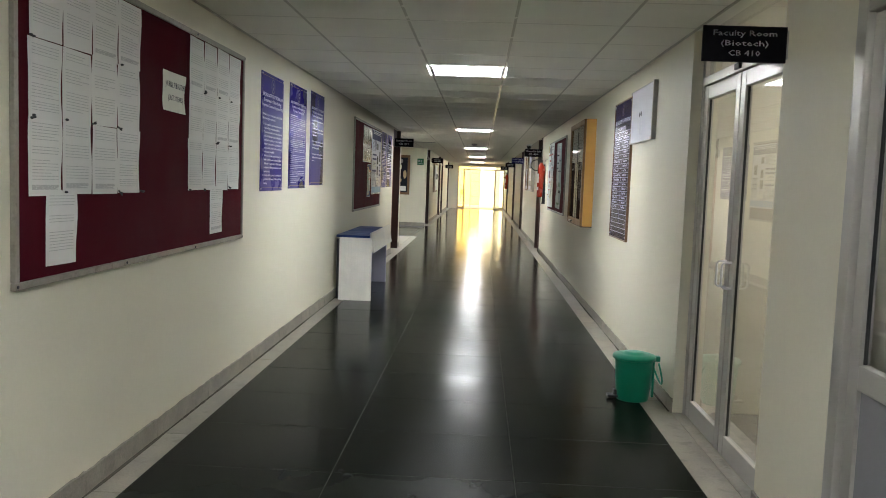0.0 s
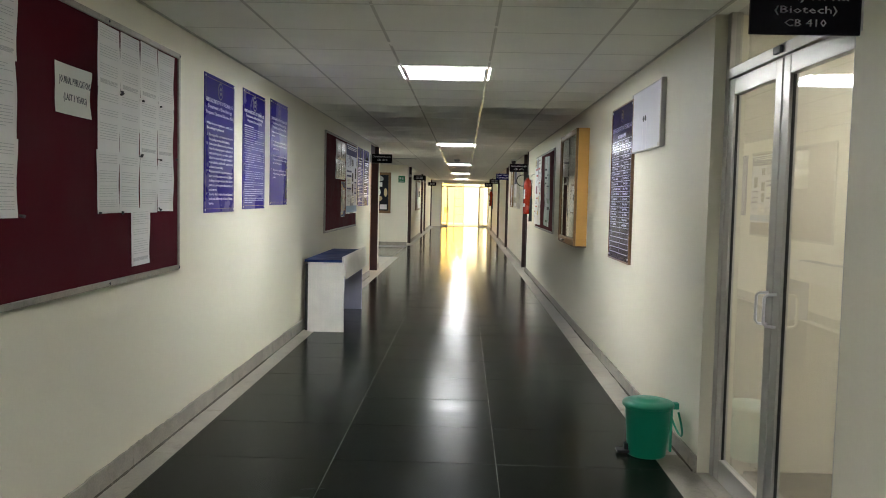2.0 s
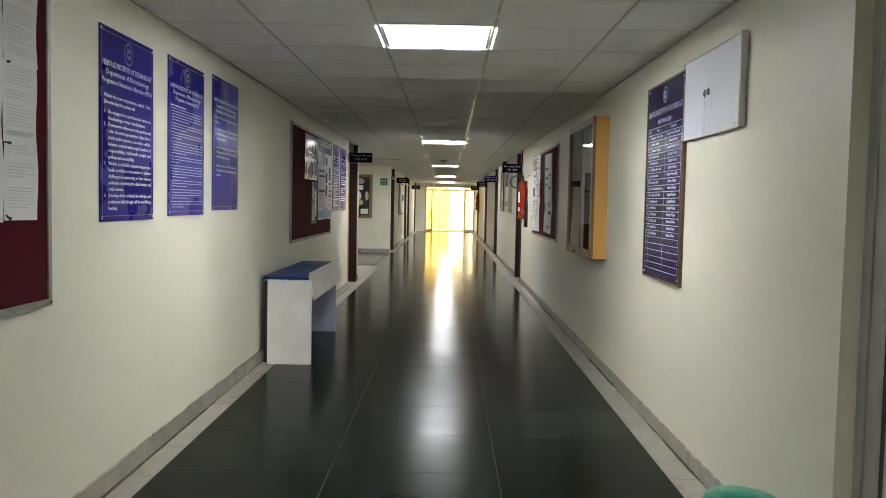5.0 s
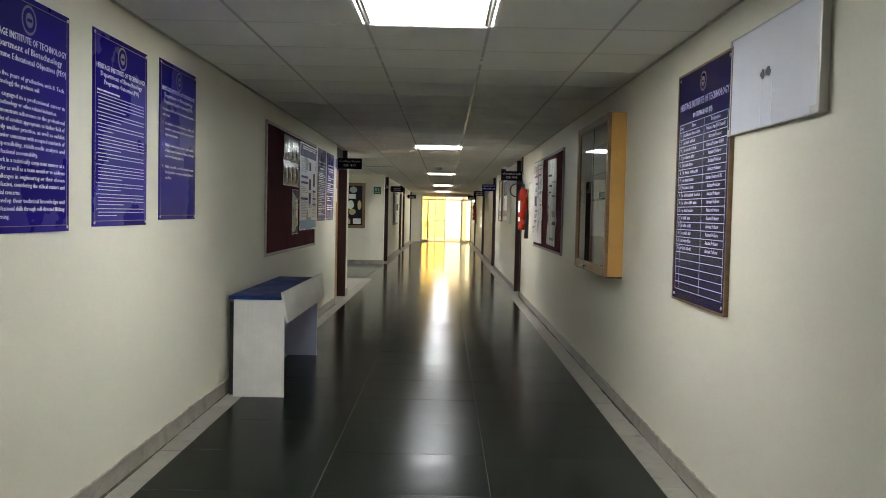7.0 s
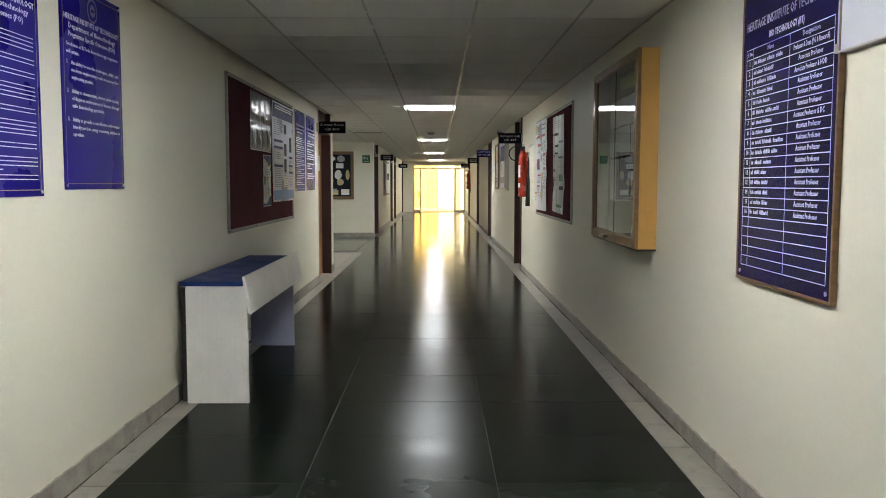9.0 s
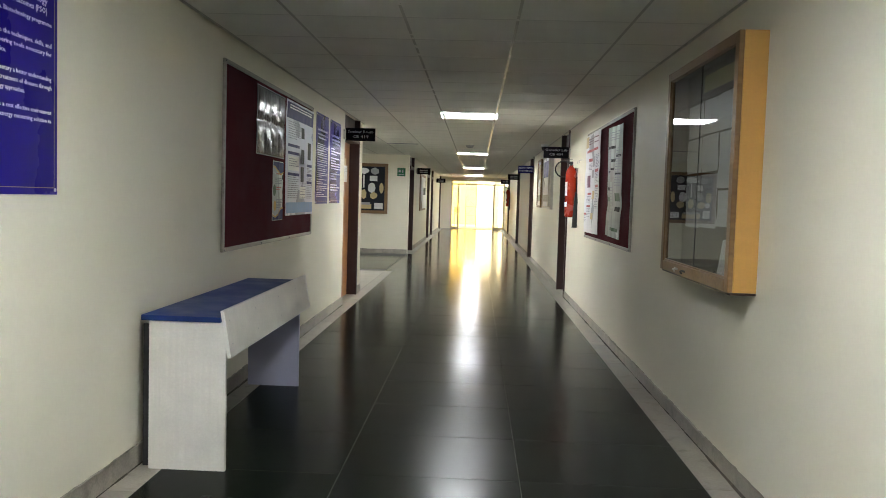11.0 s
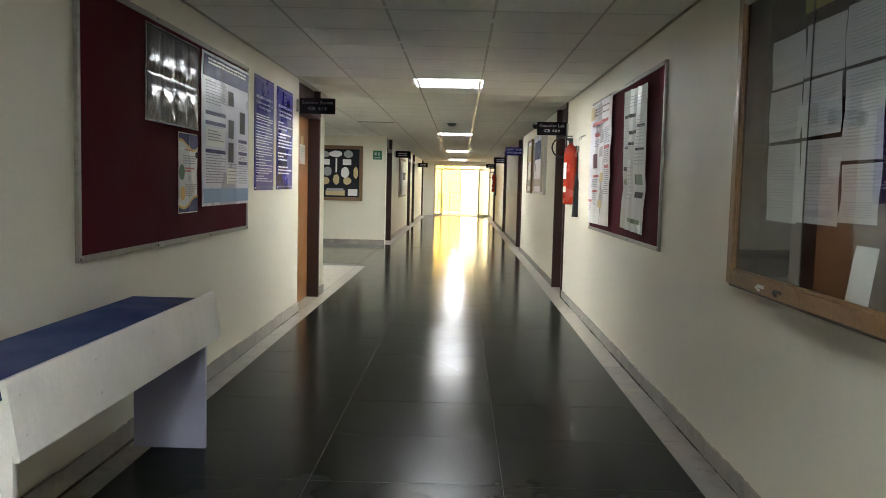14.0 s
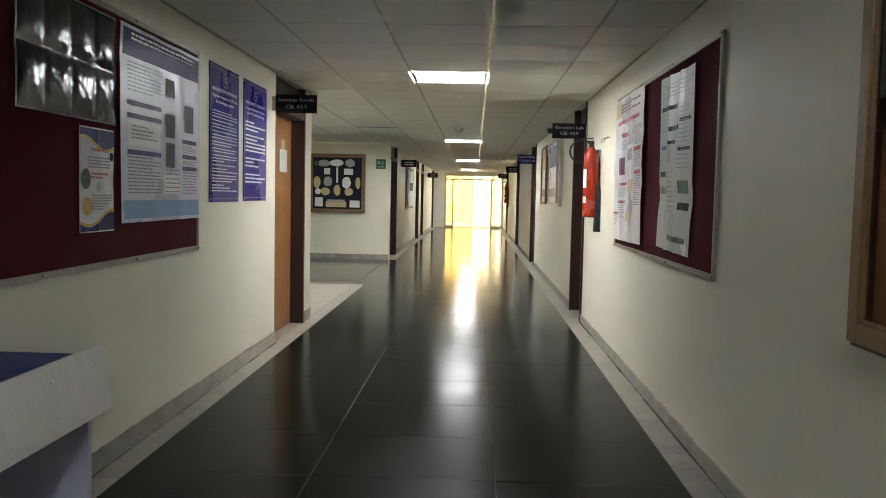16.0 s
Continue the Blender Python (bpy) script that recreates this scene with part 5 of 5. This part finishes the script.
for y0, w, mt, lb in ((22.2, 0.9, FLEXW, "framed pale poster on the corridor wall"), (20.9, 1.35, FLEX, "framed blue poster on the corridor wall")):
    root = base("wall_poster", on_right(y0, 1.2), lb, "poster")
    part("edging", rim(bmesh.new(), w, 0.94, 0.04, 0.0005, 0.035, 0.004), TEAK if mt is FLEXW else ALU, root)
    part("sheet", one(0.03, w - 0.03, 0.03, 0.91, 0.0005, 0.018), mt, root)
    part("picture", one(0.1, w - 0.1, 0.55, 0.84, 0.0185, 0.0192), P_NAVY if mt is FLEX else P_BUFF, root)
    part("picture", one(0.1, w - 0.1, 0.12, 0.24, 0.0185, 0.0192), P_GREY, root)
root = base("wall_poster", on_right(20.0 - 0.55, 1.19), "narrow framed notice on the corridor wall", "poster")
part("edging", rim(bmesh.new(), 0.45, 0.94, 0.04, 0.0005, 0.05, 0.004), ALU, root)
part("sheet", one(0.03, 0.42, 0.03, 0.91, 0.0005, 0.018), P_BUFF, root)
root = base("door_notice", Matrix(((0, 0, 1, LEFT - 0.104), (1, 0, 0, 15.68), (0, 1, 0, 1.49), (0, 0, 0, 1))), "white paper notice taped to the wooden door", "paper")
part("sheet", one(0, 0.3, 0, 0.21, 0, 0.0008), PAPER, root)
bm = bmesh.new()
word_lines(bm, 0.04, 0.26, 0.18, 0.1, 4, 0.008, 0.0014, random.Random(5))
part("print", bm, INK, root)
part("tape", one(0.06, 0.2, 0.21, 0.3, 0, 0.0008), P_BUFF, root)
root = base("smoke_detector", at(-0.02, 20.5, CEIL), "round white smoke detector on the ceiling", "smoke detector")
bm = bmesh.new()
lathe(bm, [(0.03, -0.05), (0.05, -0.045), (0.07, -0.02), (0.075, -0.001)], 24)
part("body", bm, P_GREY, root)
root = base("air_slot", at(-1.26, 20.5, CEIL), "long narrow air slot in the ceiling", "air vent")
part("grille", one(-0.29, 0.29, -0.03, 0.03, -0.012, -0.0005, 0.003), P_GREY, root)


root = base("dome_camera", at(1.28, 19.7, CEIL), "small dark dome camera under the ceiling", "security camera")
bm = bmesh.new()
lathe(bm, [(0.012, -0.115), (0.035, -0.105), (0.05, -0.075), (0.052, -0.045)], 24)
part("dome", bm, BLACKP, root, "dark glossy dome")
bm = bmesh.new()
lathe(bm, [(0.058, -0.046), (0.06, -0.03), (0.055, -0.001)], 24)
part("mount", bm, PVC, root)

# ---- glazed end and terrace ----
root = base("end_partition", at(0, END, 0), "champagne aluminium glazed partition with an open doorway", "glazed partition", kind="structure")
for x0, x1, z1 in ((-1.0, -0.93, 2.17), (-0.70, -0.64, 1.96), (0.88, 0.95, 1.96), (1.33, 1.394, 2.17)):
    part("post", one(x0, x1, 0.0, 0.06, 0, z1, 0.004), ALU_Y, root)
part("transom", one(-0.93, 1.33, 0.001, 0.06, 1.96, 2.02, 0.004), ALU_Y, root)
part("head", one(-0.93, 1.33, 0.001, 0.06, 2.13, 2.169, 0.004), ALU_Y, root)
for x in (-0.55, 0.98):
    part("mullion", one(x, x + 0.04, 0.002, 0.058, 2.02, 2.13), ALU_Y, root)
for x0, x1 in ((-0.93, -0.70), (0.95, 1.33)):
    part("sill_rail", one(x0, x1, 0.002, 0.058, 0.0, 0.1, 0.004), ALU_Y, root)
    p = part("pane", one(x0, x1, 0.026, 0.032, 0.1, 1.96), GLASS, root)
    p.visible_shadow = False
p = part("pane", one(-0.93, 1.33, 0.026, 0.032, 2.02, 2.13), GLASS, root)
p.visible_shadow = False
leaf = part("leaf", one(-0.70, -0.66, 0.07, 0.95, 0.01, 0.11, 0.004), ALU_Y, root, "open glazed door leaf")
part("stile", one(-0.70, -0.66, 0.87, 0.95, 0.11, 1.95, 0.004), ALU_Y, leaf)
part("stile", one(-0.70, -0.66, 0.07, 0.15, 0.11, 1.95, 0.004), ALU_Y, leaf)
part("top_rail", one(-0.70, -0.66, 0.15, 0.87, 1.86, 1.95, 0.004), ALU_Y, leaf)
p = part("pane", one(-0.683, -0.677, 0.15, 0.87, 0.11, 1.86), GLASS, leaf)
p.visible_shadow = False
slab("terrace", -9, 14, END + 0.25, END + 7.9, -0.25, -0.01, CONC, "pale tiled terrace in full sun", "terrace")
slab("wall_terrace", -9, 0.15, END + 7.2, END + 7.5, -0.25, 4.2, YELLOWWALL, "sunlit yellow plastered wall across the terrace", "wall")
# pale slab stands in for the bright open view right of the yellow wall
slab("bright_backdrop", 0.15, 14, END + 7.6, END + 7.9, -0.25, 4.2, BACKDROP, "pale backdrop slab standing in for the bright view beyond the terrace", "wall")
slab("ground", -700, 700, -700, 900, -12.2, -12.0, CONC, "ground far below the upper storey", "ground")
slab("terrace_pillar", 0.98, 1.22, END + 2.6, END + 2.85, -0.01, 3.2, PAINT2, "square olive pillar on the terrace", "pillar")
root = base("scaffold_tower", at(-0.36, END + 3.2, -0.01), "light steel scaffold tower with zigzag braces", "scaffold")
for x in (0.0, 0.5):
    bm = bmesh.new()
    tube(bm, [(x, 0, 0), (x, 0, 3.2)], 0.02)
    part("post", bm, PIPE, root)
zz = 0.15
k = 0
while zz < 2.9:
    bm = bmesh.new()
    tube(bm, [(0.0, 0, zz), (0.5, 0, zz)], 0.013)
    tube(bm, [(0.0 if k % 2 else 0.5, 0, zz), (0.5 if k % 2 else 0.0, 0, zz + 0.42)], 0.011)
    part("brace", bm, PIPE, root)
    zz += 0.42
    k += 1
root = base("terrace_bench", at(-0.78, END + 2.9, -0.01), "small yellow stool standing on the terrace", "stool")
part("seat", one(-0.13, 0.13, -0.13, 0.13, 0.62, 0.66, 0.01), P_GOLD, root)
part("backrest", one(-0.13, 0.13, 0.1, 0.13, 0.66, 0.95, 0.01), P_GOLD, root)
for x in (-0.11, 0.11):
    for yy in (-0.11, 0.11):
        part("leg", one(x - 0.015, x + 0.015, yy - 0.015, yy + 0.015, 0, 0.62, 0.003), P_GOLD, root)


# ---- stone pieces of the floor and skirtings ----
def piece_mesh(name, w, l, t, material, bevel):
    bm = one(-w / 2, w / 2, -l / 2, l / 2, -t, 0, 0)
    top = [e for e in bm.edges if all(abs(v.co.z) < 1e-6 for v in e.verts)]
    bmesh.ops.bevel(bm, geom=top, offset=bevel, segments=1, affect="EDGES")
    me = bpy.data.meshes.new(name)
    bm.to_mesh(me)
    bm.free()
    me.materials.append(material)
    return me


bpy.context.view_layer.update()
rng = random.Random(12)
TP, TY0 = 0.675, 3.72
inv = floor.matrix_world.inverted()
xs = (BL, -0.478, 0.372, BR)
for c in range(3):
    w = xs[c + 1] - xs[c] - 0.0024
    me = piece_mesh("tile", w, TP - 0.0042, 0.02, GRANITE, 0.0004)
    for k in range(-18, 57):
        yc = TY0 + TP * (k + 0.5)
        if yc + TP / 2 > END + 0.02:
            continue
        ob = new("tile", me)
        ob.parent = floor
        ob.matrix_parent_inverse = inv
        ob.location = ((xs[c] + xs[c + 1]) / 2, yc, rng.uniform(-0.0002, 0.0003))
        ob.rotation_euler = (rng.uniform(-0.0009, 0.0009), rng.uniform(-0.0009, 0.0009), 0)
for i in range(6):
    w = 0.68
    me = piece_mesh("tile", w - 0.003, TP - 0.0018, 0.02, GRANITE, 0.0006) if i == 0 else me
    for k in range(5):
        ob = new("tile", me)
        ob.parent = floor
        ob.matrix_parent_inverse = inv
        ob.location = (LEFT - 0.02 - w * (i + 0.5), 20.2 + TP * (k + 0.5), rng.uniform(-0.0006, 0.0006))
stone_run(floor, MARBLE, LEFT, BL - 0.002, BACK, 19.72, -0.02, 0.0, 0.95, "border_stone", 1)
stone_run(floor, MARBLE, LEFT, BL - 0.002, 24.5, END, -0.02, 0.0, 0.95, "border_stone", 2)
stone_run(floor, GRANITE, LEFT, BL - 0.002, 19.86, 24.5, -0.02, 0.0, 0.95, "border_stone", 7)
stone_run(floor, MARBLE, LX, BL - 0.002, 19.724, 19.856, -0.02, 0.0, 0.95, "border_stone", 3, along=0)
stone_run(floor, MARBLE, LX, LEFT - 0.004, LOBBY[0], 19.72, -0.02, 0.0, 0.68, "tile", 4, along=0)
stone_run(floor, MARBLE, BR + 0.002, RIGHT, BACK, END, -0.02, 0.0, 0.95, "border_stone", 5)
SK = 0.012
for side, runs in ((LEFT, [(BACK, 15.09), (16.24, 16.62), (25.85, 31.7), (32.75, 34.0), (35.0, 40.5)]), (RIGHT, [(BACK, 1.70), (2.842, 3.53), (5.03, 16.75), (17.75, 23.75), (24.8, 29.5), (30.7, 36.6), (37.7, END)])):
    for i, (a, b) in enumerate(runs):
        sk = base("skirting", at(0, 0, 0), "chipped grey stone skirting along the wall", "skirting", kind="structure")
        x0, x1 = (side, side + SK) if side < 0 else (side - SK, side)
        stone_run(sk, SKIRT, x0, x1, a, b, 0.0, 0.102 if side < 0 else 0.085, 0.9, "skirting_stone", 20 + i, bevel=0.003)
sk = base("skirting", at(0, 0, 0), "chipped grey stone skirting along the wall", "skirting", kind="structure")
stone_run(sk, SKIRT, LX, LEFT, LOBBY[1] - SK, LOBBY[1], 0.0, 0.1, 0.9, "skirting_stone", 40, along=0, bevel=0.003)


# ---- grime in the joints along the walls ----
GRIME = mat("dark_floor_grime", (0.055, 0.045, 0.033), 0.8, var=0.4, scale=9, bump=0.2, stain=0.8, stain_col=(0.2, 0.18, 0.14))


def grime_line(x, way, y0, y1, seed):
    """A ragged line of dirt where the border stones meet the skirting."""
    rng = random.Random(seed)
    bm = bmesh.new()
    k = int((y1 - y0) / 0.06)
    rows = []
    wide = 0.006
    for i in range(k + 1):
        wide = min(0.012, max(0.001, wide + rng.uniform(-0.0035, 0.0035)))
        yy = y0 + (y1 - y0) * i / k
        rows.append([bm.verts.new((x, yy, 0.0022)), bm.verts.new((x + way * wide, yy, 0.0019)), bm.verts.new((x, yy, 0.003 + wide * 0.6))])
    for a, b in zip(rows, rows[1:]):
        bm.faces.new((a[0], a[1], b[1], b[0]))
        bm.faces.new((a[1], a[2], b[2], b[1]))
    bmesh.ops.recalc_face_normals(bm, faces=bm.faces[:])
    tagged(link("joint_grime", bm, GRIME), "dark line of dirt along the foot of the skirting", "dirt", kind="stuff")


grime_line(LEFT + SK + 0.0005, 1, 0.0, 15.09, 51)
grime_line(RIGHT - SK - 0.0005, -1, 5.05, 16.75, 52)
